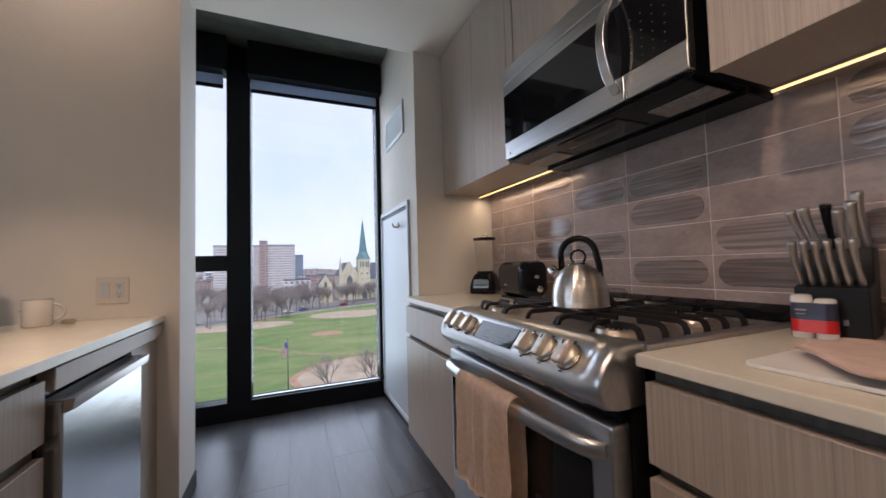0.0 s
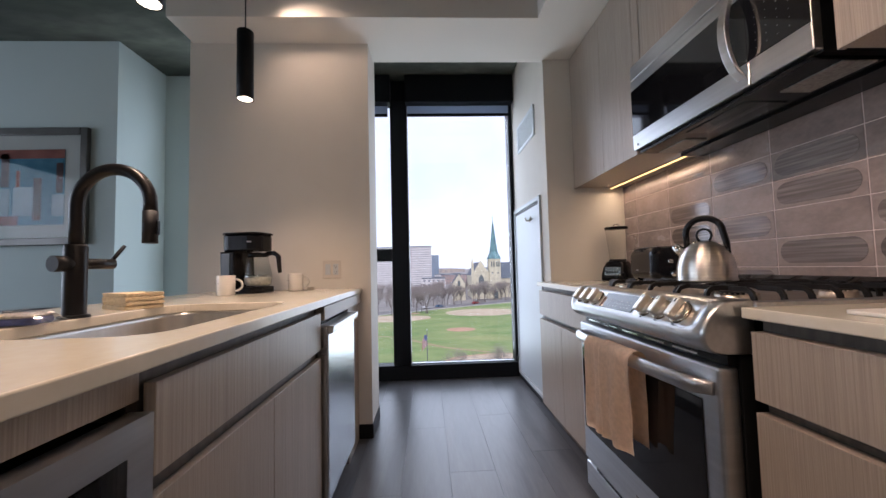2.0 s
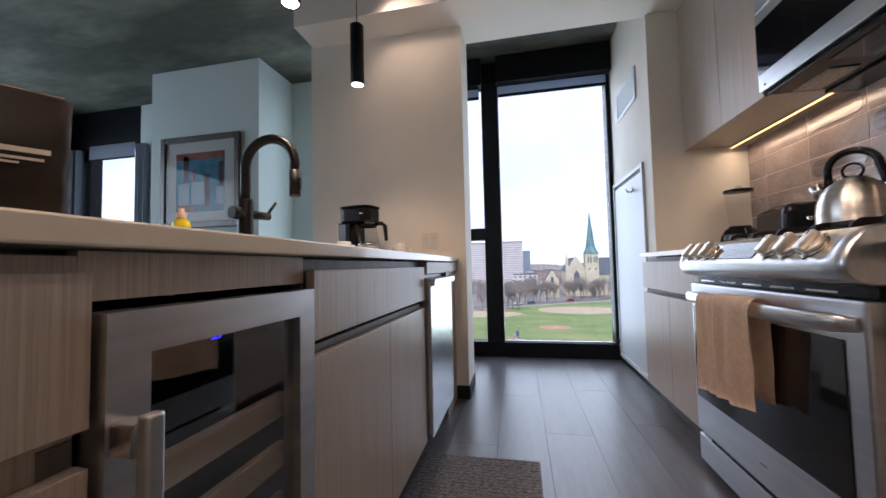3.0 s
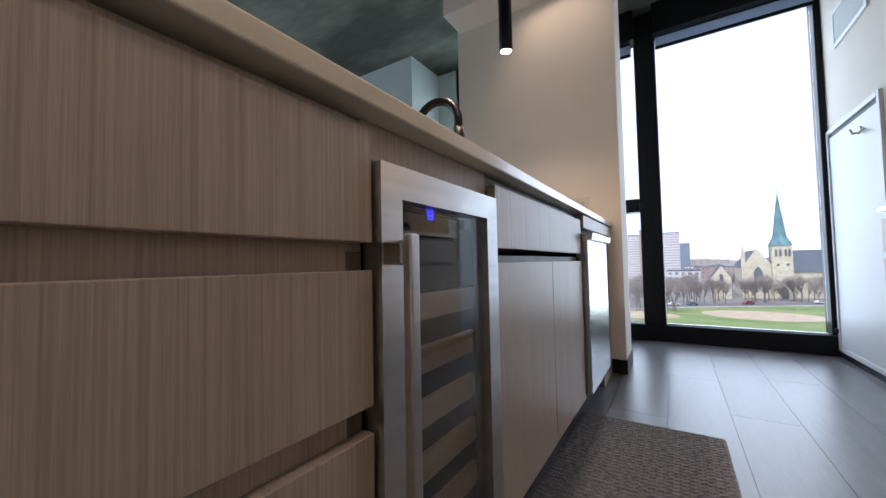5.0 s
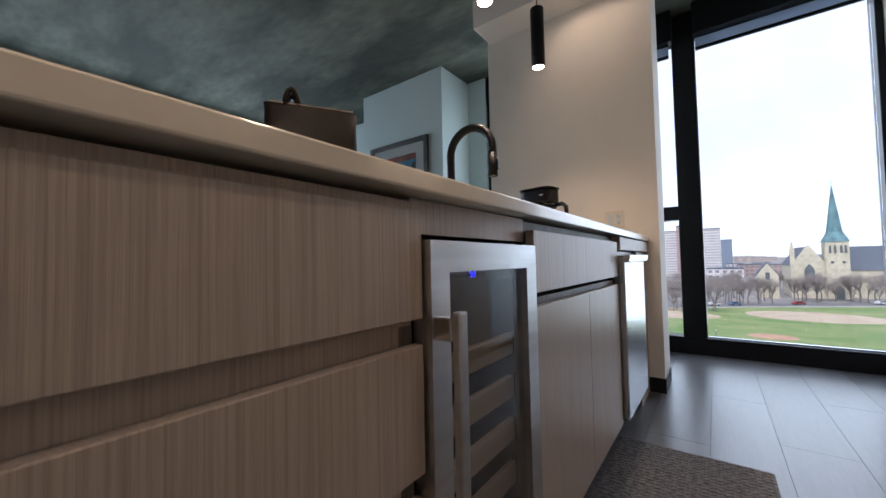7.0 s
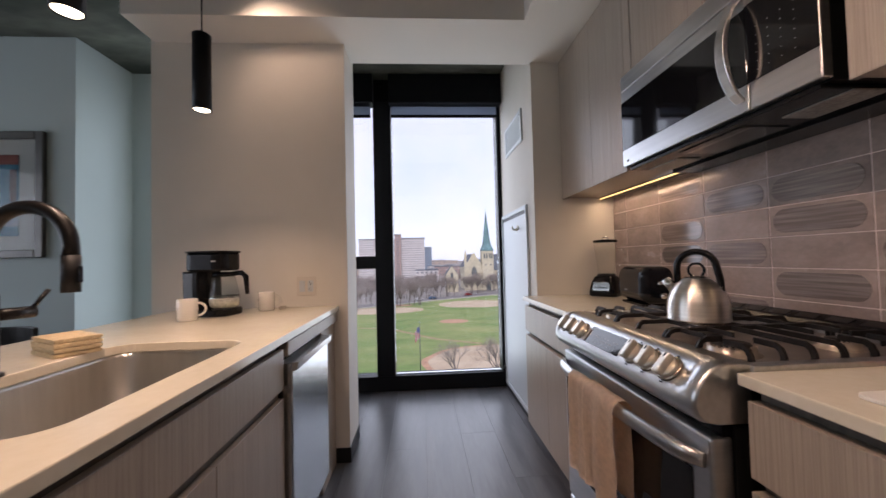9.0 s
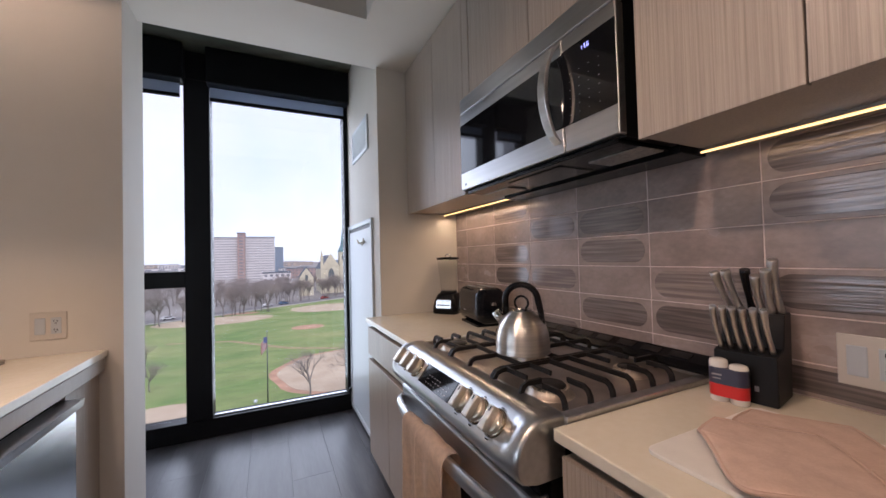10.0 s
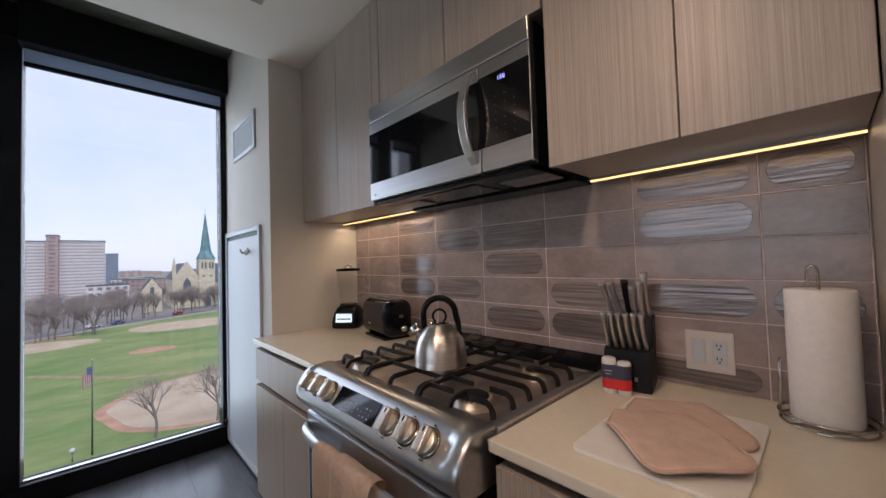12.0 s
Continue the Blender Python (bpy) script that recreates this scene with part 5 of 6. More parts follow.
part("spindle", tube(bmesh.new(), [(0.535, -2.125, CT + 0.004), (0.535, -2.125, CT + 0.335)], 0.003, 8), CHROME, pt)
part("top_loop", tube(bmesh.new(), [(0.535, -2.125, CT + 0.29)] + [(0.535 + 0.003 * k, -2.125 + 0.009 - 0.009 * math.cos(math.pi * k / 6), CT + 0.335 + 0.012 * math.sin(math.pi * k / 6)) for k in range(7)] + [(0.55, -2.107, CT + 0.297)], 0.003, 6), CHROME, pt)
part("tension_arm", tube(bmesh.new(), [(0.520, -2.052, CT + 0.006), (0.520, -2.055, CT + 0.125), (0.527, -2.055, CT + 0.135), (0.534, -2.055, CT + 0.125), (0.534, -2.050, CT + 0.006)], 0.003, 6), CHROME, pt)
for k in range(4):
    a = math.pi / 4 + k * math.pi / 2
    part("base_spoke", tube(bmesh.new(), [(0.535, -2.125, CT + 0.005), (0.535 + 0.076 * math.cos(a), -2.125 + 0.076 * math.sin(a), CT + 0.005)], 0.0025, 6), CHROME, pt)

# dish towel over the oven handle
tw = thing("dish_towel", (-0.10, -1.18, 0.74), "tan cotton dish towel hung over the oven handle", "dish towel")
def drape(y0, y1, front, back, seed, slope, gap):
    """One length of cloth: up behind the handle, over it and down in front, its folds deepening towards the hems."""
    bm = bmesh.new()
    path = [(-0.078, back + (0.712 - back) * k / 8, 1 - k / 8) for k in range(9)]
    path += [(-0.103 + (0.022 + gap) * math.cos(math.pi * k / 8), 0.714 + (0.024 + gap) * math.sin(math.pi * k / 8), 0.0) for k in range(1, 8)]
    path += [(-0.126 - gap, 0.712 + (front - 0.712) * k / 16, k / 16) for k in range(17)]
    nu = 28
    rows = []
    for k, (x, z, t) in enumerate(path):
        row = []
        for i in range(nu + 1):
            s = i / nu
            lift = 0.0085 * math.sin(s * 9 + seed) * (0.25 + t) + 0.014 * noise.noise((s * 3.5, t * 1.4, seed)) * (0.3 + t)
            hem = slope * s * t if k > 15 else 0.0
            row.append(bm.verts.new((x - lift * (1 if k > 8 else 0.5), y0 + (y1 - y0) * s * (1 - 0.06 * t) + 0.006 * noise.noise((t * 3, seed, s)), z + hem + 0.002 * noise.noise((s * 5, seed, 1)))))
        rows.append(row)
    for a, b in zip(rows, rows[1:]):
        for k in range(nu):
            bm.faces.new([a[k], a[k + 1], b[k + 1], b[k]]).smooth = True
    bmesh.ops.solidify(bm, geom=bm.faces[:], thickness=0.004)
    return bm


part("left_fold", drape(-1.006, -1.150, 0.388, 0.47, 1.0, 0.018, 0.001), TAN, tw)
part("right_fold", drape(-1.140, -1.335, 0.400, 0.44, 3.0, 0.02, 0.009), TAN, tw)

# runner on the floor
rug = thing("runner", (-0.97, -1.3, 0), "dark grey woven runner lying along the island", "rug")
RUG = material("grey_weave", (0.062, 0.067, 0.078), 0.95, colour2=(0.15, 0.155, 0.168), scale=(55, 70, 1), bump=0.5, detail=3, fine=0.3)
part("backing", prism(bmesh.new(), round_rect(-1.228, -0.712, -1.75, -0.883, 0.01), 0.0005, 0.006, "z", bevel=0.002), RUG, rug)
bm = bmesh.new()
k = 0
y = -1.74
while y < -0.90:
    x = -1.22 + (k % 2) * 0.011
    while x < -0.735:
        a = 1 if k % 2 else -1
        vs = [bm.verts.new(p) for p in ((x, y, 0.0062), (x + 0.018, y + 0.006 * a, 0.0062), (x + 0.019, y + 0.0065 + 0.006 * a, 0.0062), (x + 0.001, y + 0.0065, 0.0062))]
        top = bm.verts.new((x + 0.0095, y + 0.003 + 0.003 * a, 0.0095))
        for q in range(4):
            bm.faces.new([vs[q], vs[(q + 1) % 4], top])
        x += 0.022
    y += 0.0105
    k += 1
tagged(part("weave", bm, RUG, rug), kind="stuff")

# ---- living room ----
def glazed_wall(name, along, at, spans, z_lo, z_hi, head, label, low=None):
    """A window wall of black aluminium. along: 'x' or 'y'; spans: pane edges along it."""
    w = thing(name, (at, spans[0][0], 0) if along == "y" else (spans[0][0], at, 0), label, "window", kind="structure")
    def bx(a0, a1, d0, d1, z0, z1, bev=0.003):
        return B(a0, a1, at + d0, at + d1, z0, z1, bevel=bev) if along == "x" else B(at + d0, at + d1, a0, a1, z0, z1, bevel=bev)
    ends = (spans[0][0] - 0.07, spans[-1][1] + 0.07)
    part("head", bx(*ends, -0.07, 0.07, z_hi, head), FRAMEBLK, w)
    part("sill_rail", bx(*ends, -0.06, 0.06, 0.0, z_lo), FRAMEBLK, w)
    edges = [ends[0]] + [v for s in spans for v in s] + [ends[1]]
    for a, b in zip(edges[0::2], edges[1::2]):
        part("mullion", bx(a, b, -0.06, 0.06, z_lo + 0.001, z_hi - 0.001), FRAMEBLK, w)
    for a, b in spans:
        cuts = [(z_lo, z_hi)] if not low else [(z_lo, low), (low + 0.07, z_hi)]
        if low:
            part("transom", bx(a, b, -0.05, 0.05, low + 0.001, low + 0.069), FRAMEBLK, w)
        for z0, z1 in cuts:
            g = part("pane", bx(a + 0.001, b - 0.001, 0.0, 0.006, z0 + 0.001, z1 - 0.001, 0), GLASS, w)
            g.visible_shadow = False
        sg = 1 if along == "y" else -1
        part("shade_cloth", bx(a, b, sg * 0.075, sg * 0.078, z_hi - 0.13, z_hi + 0.02, 0), FABRIC, w, "grey shade cloth drawn up")
        part("shade_bar", bx(a, b, sg * 0.070, sg * 0.083, z_hi - 0.15, z_hi - 0.131), FRAMEBLK, w)
    return w


glazed_wall("window_2", "y", -5.93, [(-4.05, -3.05), (-2.9, -1.95), (-1.80, -1.05), (-0.93, -0.36), (-0.18, 0.55)], 0.12, 2.33, SL - 0.002, "black-framed living room window wall", 1.08)
# the nook window is unseen, added to let daylight onto the picture wall's side
glazed_wall("assumed_nook_window", "x", 0.67, [(-2.62, -1.70)], 0.12, 2.40, SL - 0.002, "assumed black-framed window, out of view in the nook behind the end wall")
glazed_wall("window_3", "x", 0.67, [(-5.46, -4.83)], 0.12, 2.27, SL - 0.002, "black-framed corner window of the living room")
structure("window_post", B(-6.0, -5.531, 0.621, 0.74, 0, SL), FRAMEBLK, "black aluminium corner post of the windows", "window post")
structure("wall_corner", B(-4.76, -3.07, 0.601, 0.74, 0, SL), COOL, "pale painted wall behind the picture wall", "wall")
for k, (x, y) in enumerate(((-5.55, 0.56), (-5.63, 0.53), (-4.72, 0.56), (-4.65, 0.56), (-5.80, 0.45))):
    c = thing("drape", (x, y, 0.05), "narrow bluish grey curtain gathered beside the glass", "curtain", "curtains")
    bm = bmesh.new()
    prism(bm, [(x + 0.035 * math.cos(2 * math.pi * j / 14) * (1 + 0.25 * math.sin(j * 2.6)), y + 0.03 * math.sin(2 * math.pi * j / 14) * (1 + 0.25 * math.cos(j * 3.1))) for j in range(14)], 0.02, 2.24, "z")
    part("cloth", bm, material("blue_grey_cloth", (0.16, 0.18, 0.22), 0.9, vary=0.15, scale=(30, 30, 1)), c)

# framed picture
pf = thing("framed_picture", (-3.5, 0.125, 1.25), "framed abstract picture in blue and red with a white mat", "picture")
X0, X1, Z0, Z1 = -3.905, -3.085, 1.245, 2.06
FRM = material("pewter_frame", (0.10, 0.095, 0.09), 0.35, 0.6, vary=0.15)
for a in ((X0, X0 + 0.05, Z0, Z1), (X1 - 0.05, X1, Z0, Z1), (X0 + 0.051, X1 - 0.051, Z1 - 0.05, Z1), (X0 + 0.051, X1 - 0.051, Z0, Z0 + 0.05)):
    part("frame_rail", B(a[0], a[1], 0.098, 0.129, a[2], a[3], bevel=0.004), FRM, pf)
part("mat", B(X0 + 0.045, X1 - 0.045, 0.118, 0.128, Z0 + 0.045, Z1 - 0.045), material("mat_board", (0.62, 0.62, 0.60), 0.9, vary=0.02), pf, "white mat board")
def paint(nm, col, c2):
    return material(nm, col, 0.8, colour2=c2, scale=(9, 9, 14), detail=6, spread=(0.3, 0.7))
P_BLUE, P_RED, P_DARK, P_PALE = paint("paint_blue", (0.03, 0.16, 0.26), (0.10, 0.30, 0.42)), paint("paint_red", (0.24, 0.06, 0.05), (0.36, 0.13, 0.10)), paint("paint_dark", (0.03, 0.02, 0.03), (0.14, 0.07, 0.07)), paint("paint_pale", (0.30, 0.42, 0.52), (0.46, 0.56, 0.62))
ax0, ax1, az0, az1 = X0 + 0.16, X1 - 0.16, Z0 + 0.14, Z1 - 0.15
part("art", B(ax0, ax1, 0.1155, 0.1178, az0, az1), P_BLUE, pf, "blue painted ground")
for nm, mat, u0, u1, v0, v1 in (("art_band", P_RED, 0, 1, 0.88, 1), ("art_base", P_RED, 0.05, 0.4, 0, 0.12), ("art_field", P_PALE, 0.05, 0.28, 0.12, 0.48), ("art_field", P_PALE, 0.33, 0.6, 0.12, 0.5),
                               ("art_tower", P_DARK, 0.16, 0.27, 0.5, 0.95), ("art_tower", P_RED, 0.36, 0.41, 0.5, 0.72), ("art_tower", P_DARK, 0.59, 0.70, 0.06, 0.62), ("art_tower", P_DARK, 0.89, 0.98, 0.42, 0.82), ("art_field", P_PALE, 0.84, 1.0, 0.12, 0.4)):
    part(nm, B(ax0 + (ax1 - ax0) * u0, ax0 + (ax1 - ax0) * u1, 0.1135, 0.1152, az0 + (az1 - az0) * v0, az0 + (az1 - az0) * v1, bevel=0.0006), mat, pf)
part("glazing", B(X0 + 0.05, X1 - 0.05, 0.108, 0.110, Z0 + 0.05, Z1 - 0.05), clear("picture_glass", (0.92, 0.93, 0.93), 0.01, 1.32), pf, "glass over the picture")

# dining table with a plant, chairs, armchair
tb = thing("dining_table", (-5.0, -0.22, 0), "round glass dining table on a steel pedestal", "table")
part("top", lathe(bmesh.new(), [(0.0, 0.738), (0.74, 0.738), (0.75, 0.744), (0.74, 0.75), (0.0, 0.75)], 56, (-5.0, -0.22, 0)), clear("green_glass", (0.72, 0.84, 0.82), 0.0, 1.5), tb, "greenish glass top")
part("rim", tube(bmesh.new(), [(-5.0 + 0.752 * math.cos(2 * math.pi * k / 56), -0.22 + 0.752 * math.sin(2 * math.pi * k / 56), 0.744) for k in range(57)], 0.005, 6, False), material("glass_edge", (0.10, 0.22, 0.20), 0.15, vary=0.05), tb)
part("pedestal", lathe(bmesh.new(), [(0.0, 0.0), (0.28, 0.0), (0.28, 0.012), (0.05, 0.03), (0.04, 0.70), (0.14, 0.737), (0.0, 0.737)], 28, (-5.0, -0.22, 0)), STEEL, tb)
ty = thing("tray", (-4.98, 0.06, 0.751), "low dark wooden tray on the glass table", "tray")
part("dish", lathe(bmesh.new(), [(0.0, 0.0), (0.17, 0.0), (0.19, 0.02), (0.185, 0.022), (0.165, 0.006), (0.0, 0.006)], 32, (-4.98, 0.06, 0.751)), material("dark_walnut", (0.10, 0.05, 0.035), 0.4, vary=0.2), ty)
pl = thing("potted_plant", (-4.98, 0.06, 0.758), "green broad-leaved plant in a small white pot", "plant")
part("pot", lathe(bmesh.new(), [(0.0, 0.0), (0.045, 0.0), (0.06, 0.08), (0.055, 0.08), (0.0, 0.07)], 20, (-4.98, 0.06, 0.758)), WHITEC, pl)
LEAF = material("fresh_leaf", (0.08, 0.24, 0.03), 0.4, colour2=(0.16, 0.40, 0.07), scale=(20, 20, 20))
random.seed(4)
for k in range(16):
    a, up = k * 2.4, 0.03 + 0.09 * random.random()
    d = Vector((math.cos(a), math.sin(a), 0))
    s = d.cross(Vector((0, 0, 1)))
    o = Vector((-4.98, 0.06, 0.83))
    ln = 0.13 + 0.07 * random.random()
    bm = bmesh.new()
    rows = []
    for j in range(6):
        t = j / 5
        w = 0.045 * math.sin(math.pi * min(1, t * 0.94 + 0.03)) ** 0.7
        c = o + d * (0.02 + ln * t) + Vector((0, 0, up * math.sin(1.7 * t)))
        rows.append([bm.verts.new(c + s * w), bm.verts.new(c - Vector((0, 0, 0.008))), bm.verts.new(c - s * w)])
    for r0, r1 in zip(rows, rows[1:]):
        for q in range(2):
            bm.faces.new([r0[q], r0[q + 1], r1[q + 1], r1[q]])
    bmesh.ops.solidify(bm, geom=bm.faces[:], thickness=0.0015)
    part("leaf", bm, LEAF, pl)

def dining_chair(loc, rz, mat, label):
    c = thing("dining_chair", loc, label, "chair", "dining chairs", rz=rz)
    m = c.matrix_basis.copy()
    part("seat", put(prism(bmesh.new(), round_rect(-0.22, 0.22, -0.21, 0.21, 0.08), 0.44, 0.475, "z", bevel=0.01), m), mat, c)
    bm = bmesh.new()
    n = 12
    arc = [(0.235 * math.sin(radians(-58 + 116 * k / n)), 0.235 * math.cos(radians(-58 + 116 * k / n))) for k in range(n + 1)]
    inn = [(0.215 * math.sin(radians(58 - 116 * k / n)), 0.215 * math.cos(radians(58 - 116 * k / n))) for k in range(n + 1)]
    prism(bm, arc + inn, 0.62, 0.84, "z", bevel=0.006)
    part("backrest", put(bm, m), mat, c)
    for x, y in ((-0.18, -0.17), (0.18, -0.17), (-0.17, 0.16), (0.17, 0.16)):
        part("leg", put(tube(bmesh.new(), [(x * 1.15, y * 1.15, 0.0), (x, y, 0.44)], [0.012, 0.016], 10), m), mat, c)
    for x in (-0.12, 0.12):
        part("back_post", put(tube(bmesh.new(), [(x, 0.19, 0.47), (x, 0.195, 0.66)], 0.01, 8), m), mat, c)
    return c


dining_chair((-3.02, -0.32, 0), 10, material("black_chair", (0.02, 0.018, 0.018), 0.4), "dark curved-back chair near the picture wall")
dining_chair((-4.31, 0.32, 0), -60, material("pale_chair", (0.42, 0.45, 0.50), 0.4), "pale curved-back chair beside the glass table")
ac = thing("armchair", (-4.0, -1.62, 0), "dark blue upholstered armchair in the living room", "armchair", rz=100)
m = ac.matrix_basis.copy()
NAVYC = material("navy_fabric", (0.030, 0.045, 0.075), 0.9, vary=0.2, scale=(60, 60, 60), bump=0.2)
part("seat", put(B(-0.33, 0.33, -0.36, 0.30, 0.12, 0.44, bevel=0.05, seg=3), m), NAVYC, ac)
part("backrest", put(B(-0.36, 0.36, 0.22, 0.40, 0.15, 0.84, bevel=0.07, seg=3), m), NAVYC, ac)
for x in (-0.40, 0.40):
    part("arm", put(B(x - 0.07, x + 0.07, -0.36, 0.34, 0.12, 0.62, bevel=0.05, seg=3), m), NAVYC, ac)
    for y in (-0.3, 0.3):
        part("leg", put(tube(bmesh.new(), [(x * 0.85, y, 0), (x * 0.85, y, 0.14)], 0.02, 8), m), BLACK, ac)

# ---- outside: park, road, trees, church, town ----
GZ = -20.0
GRASS = material("winter_grass", (0.115, 0.20, 0.055), 0.95, colour2=(0.26, 0.28, 0.115), scale=(0.05, 0.09, 1), detail=9, spread=(0.36, 0.72), fine=0.3)
TOWN = material("town_ground", (0.19, 0.18, 0.175), 0.95, colour2=(0.28, 0.26, 0.245), scale=(0.03, 0.03, 1), detail=8)
SAND = material("ball_diamond_sand", (0.40, 0.31, 0.22), 0.95, colour2=(0.48, 0.39, 0.29), scale=(0.2, 0.2, 1), detail=7)
REDS = material("red_clay", (0.42, 0.245, 0.165), 0.95, vary=0.15, scale=(0.5, 0.5, 1))
ROAD = material("asphalt", (0.16, 0.155, 0.16), 0.85, vary=0.12, scale=(0.4, 0.4, 1))
structure("ground", B(-3500, 3500, 6, 4600, GZ - 1, GZ), TOWN, "grey-brown winter town ground reaching the horizon", "ground")
bm = bmesh.new()
prism(bm, [(-75, 20), (95, 20), (95, 220), (48, 211), (8, 189), (-25, 168), (-75, 149)], GZ, GZ + 0.05, "z")
structure("ground_park", bm, GRASS, "green winter lawn of the park", "ground")
def patch(name, cx, cy, rx, ry, mat, lift, label, n=40, wob=0.06, seed=0):
    bm = bmesh.new()
    pts = []
    for k in range(n):
        a = 2 * math.pi * k / n
        r = 1 + wob * noise.noise((math.cos(a) * 2, math.sin(a) * 2, seed))
        pts.append((cx + rx * r * math.cos(a), cy + ry * r * math.sin(a)))
    prism(bm, pts, GZ + lift - 0.04, GZ + lift, "z")
    return structure(name, bm, mat, label, "ground")


patch("ground_clay_edge", 14.6, 71.5, 15.6, 15.2, REDS, 0.06, "red clay rim of the ball diamond", seed=1)
patch("ground_diamond", 15.0, 71.5, 14.6, 14.2, SAND, 0.09, "pale sandy ball diamond", seed=1)
patch("ground_diamond_far", 24.5, 168, 17.5, 13, SAND, 0.09, "pale sandy ball diamond across the park", seed=2)
patch("ground_diamond_left", -19, 154, 19, 10, SAND, 0.09, "sandy patch beside the road", seed=3)
patch("ground_sand_near", -15.5, 61.5, 6.5, 4.0, SAND, 0.08, "sandy path corner beside the lawn", seed=6)
patch("ground_clay_spot", 10, 122, 5, 4, REDS, 0.07, "red clay patch on the lawn", seed=4)
patch("ground_clay_strip", -12, 170, 7, 3.0, REDS, 0.10, "red clay strip beside the road", seed=5)
def ribbon(name, pts, w, mat, lift, label):
    bm = bmesh.new()
    pts = [Vector(p) for p in pts]
    l, r = [], []
    for i, p in enumerate(pts):
        d = (pts[min(i + 1, len(pts) - 1)] - pts[max(0, i - 1)]).normalized()
        s = Vector((-d.y, d.x)) * w / 2
        l.append(p + s)
        r.append(p - s)
    prism(bm, [tuple(v) for v in l] + [tuple(v) for v in r[::-1]], GZ + lift - 0.1, GZ + lift, "z")
    return structure(name, bm, mat, label, "road")


ribbon("road", [(-160, 120), (-70, 154), (-25, 174), (8, 196), (48, 218), (130, 252)], 9, ROAD, 0.12, "grey road running past the park")
ribbon("pavement", [(-160, 113), (-70, 146.5), (-25, 166.5), (8, 188.5), (48, 210.5), (130, 244)], 2.2, material("path_concrete", (0.38, 0.36, 0.34), 0.9, vary=0.08, scale=(0.5, 0.5, 1)), 0.16, "pale pavement along the road")

ribbon("path_worn", [(-26, 117), (-10.5, 111.5), (3, 95), (14, 88)], 1.6, material("worn_turf", (0.30, 0.23, 0.13), 0.95, vary=0.2, scale=(0.6, 0.6, 1)), 0.06, "worn reddish track across the lawn")


def tree_meshes(seed, h):
    """A bare winter tree: trunk with limbs, and a crown of fine twigs."""
    rnd = random.Random(seed)
    trunk, crown = bmesh.new(), bmesh.new()
    def grow(p, d, ln, r, depth):
        q = p + d * ln
        if depth < 3:
            mid = p + d * ln * 0.5 + Vector((rnd.uniform(-1, 1), rnd.uniform(-1, 1), 0)) * ln * 0.06
            tube(trunk, [p, mid, q], [r, r * 0.82, r * 0.66], 6 if depth < 2 else 4, False)
        else:
            s = d.orthogonal().normalized() * r * 0.5
            s2 = d.cross(s)
            vs = [crown.verts.new(v) for v in (p + s, p - s * 0.5 + s2, p - s * 0.5 - s2, q)]
            for f in ((0, 1, 3), (1, 2, 3), (2, 0, 3)):
                crown.faces.new([vs[i] for i in f])
        if depth < 5:
            for _ in range({0: 6, 1: 4, 2: 5, 3: 5, 4: 3}[depth]):
                a = rnd.uniform(0, 2 * math.pi)
                lean = rnd.uniform(0.25, 0.85)
                side = d.orthogonal().normalized()
                side = Matrix.Rotation(a, 3, d) @ side
                nd = (d * math.cos(lean) + side * math.sin(lean) + Vector((0, 0, 0.12))).normalized()
                grow(p + d * ln * rnd.uniform(0.55 if depth else 0.7, 1.0), nd, ln * rnd.uniform(0.55, 0.78), max(r * 0.55, 0.012), depth + 1)
    grow(Vector((0, 0, 0)), Vector((rnd.uniform(-0.05, 0.05), rnd.uniform(-0.05, 0.05), 1)).normalized(), h * 0.30, h * 0.015, 0)
    return trunk, crown


BARK = material("grey_bark", (0.20, 0.175, 0.165), 0.95, vary=0.2, scale=(3, 3, 3))
TWIG = material("bare_twigs", (0.29, 0.25, 0.235), 0.95, vary=0.2, scale=(1, 1, 1))
kinds = []
for s in range(4):
    t = thing("tree", (0, 0, GZ), "bare winter tree with fine brown twigs", "tree", "park trees")
    t.matrix_basis = pose(0, 0, 0)
    tr, cr = tree_meshes(11 + s, 10.5)
    part("trunk", tr, BARK, t)
    part("crown", cr, TWIG, t)
    kinds.append(t)
spots = []
rnd = random.Random(5)
for k in range(300):
    x = rnd.uniform(-95, 115)
    base = 189 + 0.55 * x
    y = base + rnd.uniform(3, 95) if k % 4 else base - rnd.uniform(13, 20)
    if 24 < x < 58 and 205 < y < 262:
        continue
    if k % 4 == 0 and (x > 0 or x < -60):
        y = base + rnd.uniform(6, 20)
    spots.append((x, y, rnd.uniform(1.15, 1.75)))
spots += [(4.6, 57.2, 1.05), (11.4, 57.2, 1.15), (14.8, 61, 1.1), (31, 228, 0.85), (38, 226, 0.9), (46, 229, 0.85), (53, 226, 1.0), (18, 206, 1.5), (-12, 168, 1.3), (2, 199, 1.4), (-22, 84, 0.9), (-27, 92, 1.0), (-19, 74, 0.7)]
for k, (x, y, s) in enumerate(spots):
    o = kinds[k % 4] if k < 4 else copy_thing(kinds[k % 4], pose(0, 0, 0))
    o.matrix_basis = pose(x, y, GZ, 0, 0, (k * 77) % 360) @ Matrix.Scale(s, 4)

# flagpole
fp = thing("flagpole", (-1.15, 57.5, GZ), "tall grey flagpole with a limp striped flag", "flagpole")
part("pole", tube(bmesh.new(), [(-1.15, 57.5, GZ), (-1.15, 57.5, GZ + 10.9)], [0.10, 0.05], 10), material("pole_metal", (0.10, 0.11, 0.12), 0.4, 0.5), fp)
part("finial", lathe(bmesh.new(), [(0, 0.0), (0.12, 0.12), (0, 0.24)], 10, (-1.15, 57.5, GZ + 10.9)), WHITE, fp)
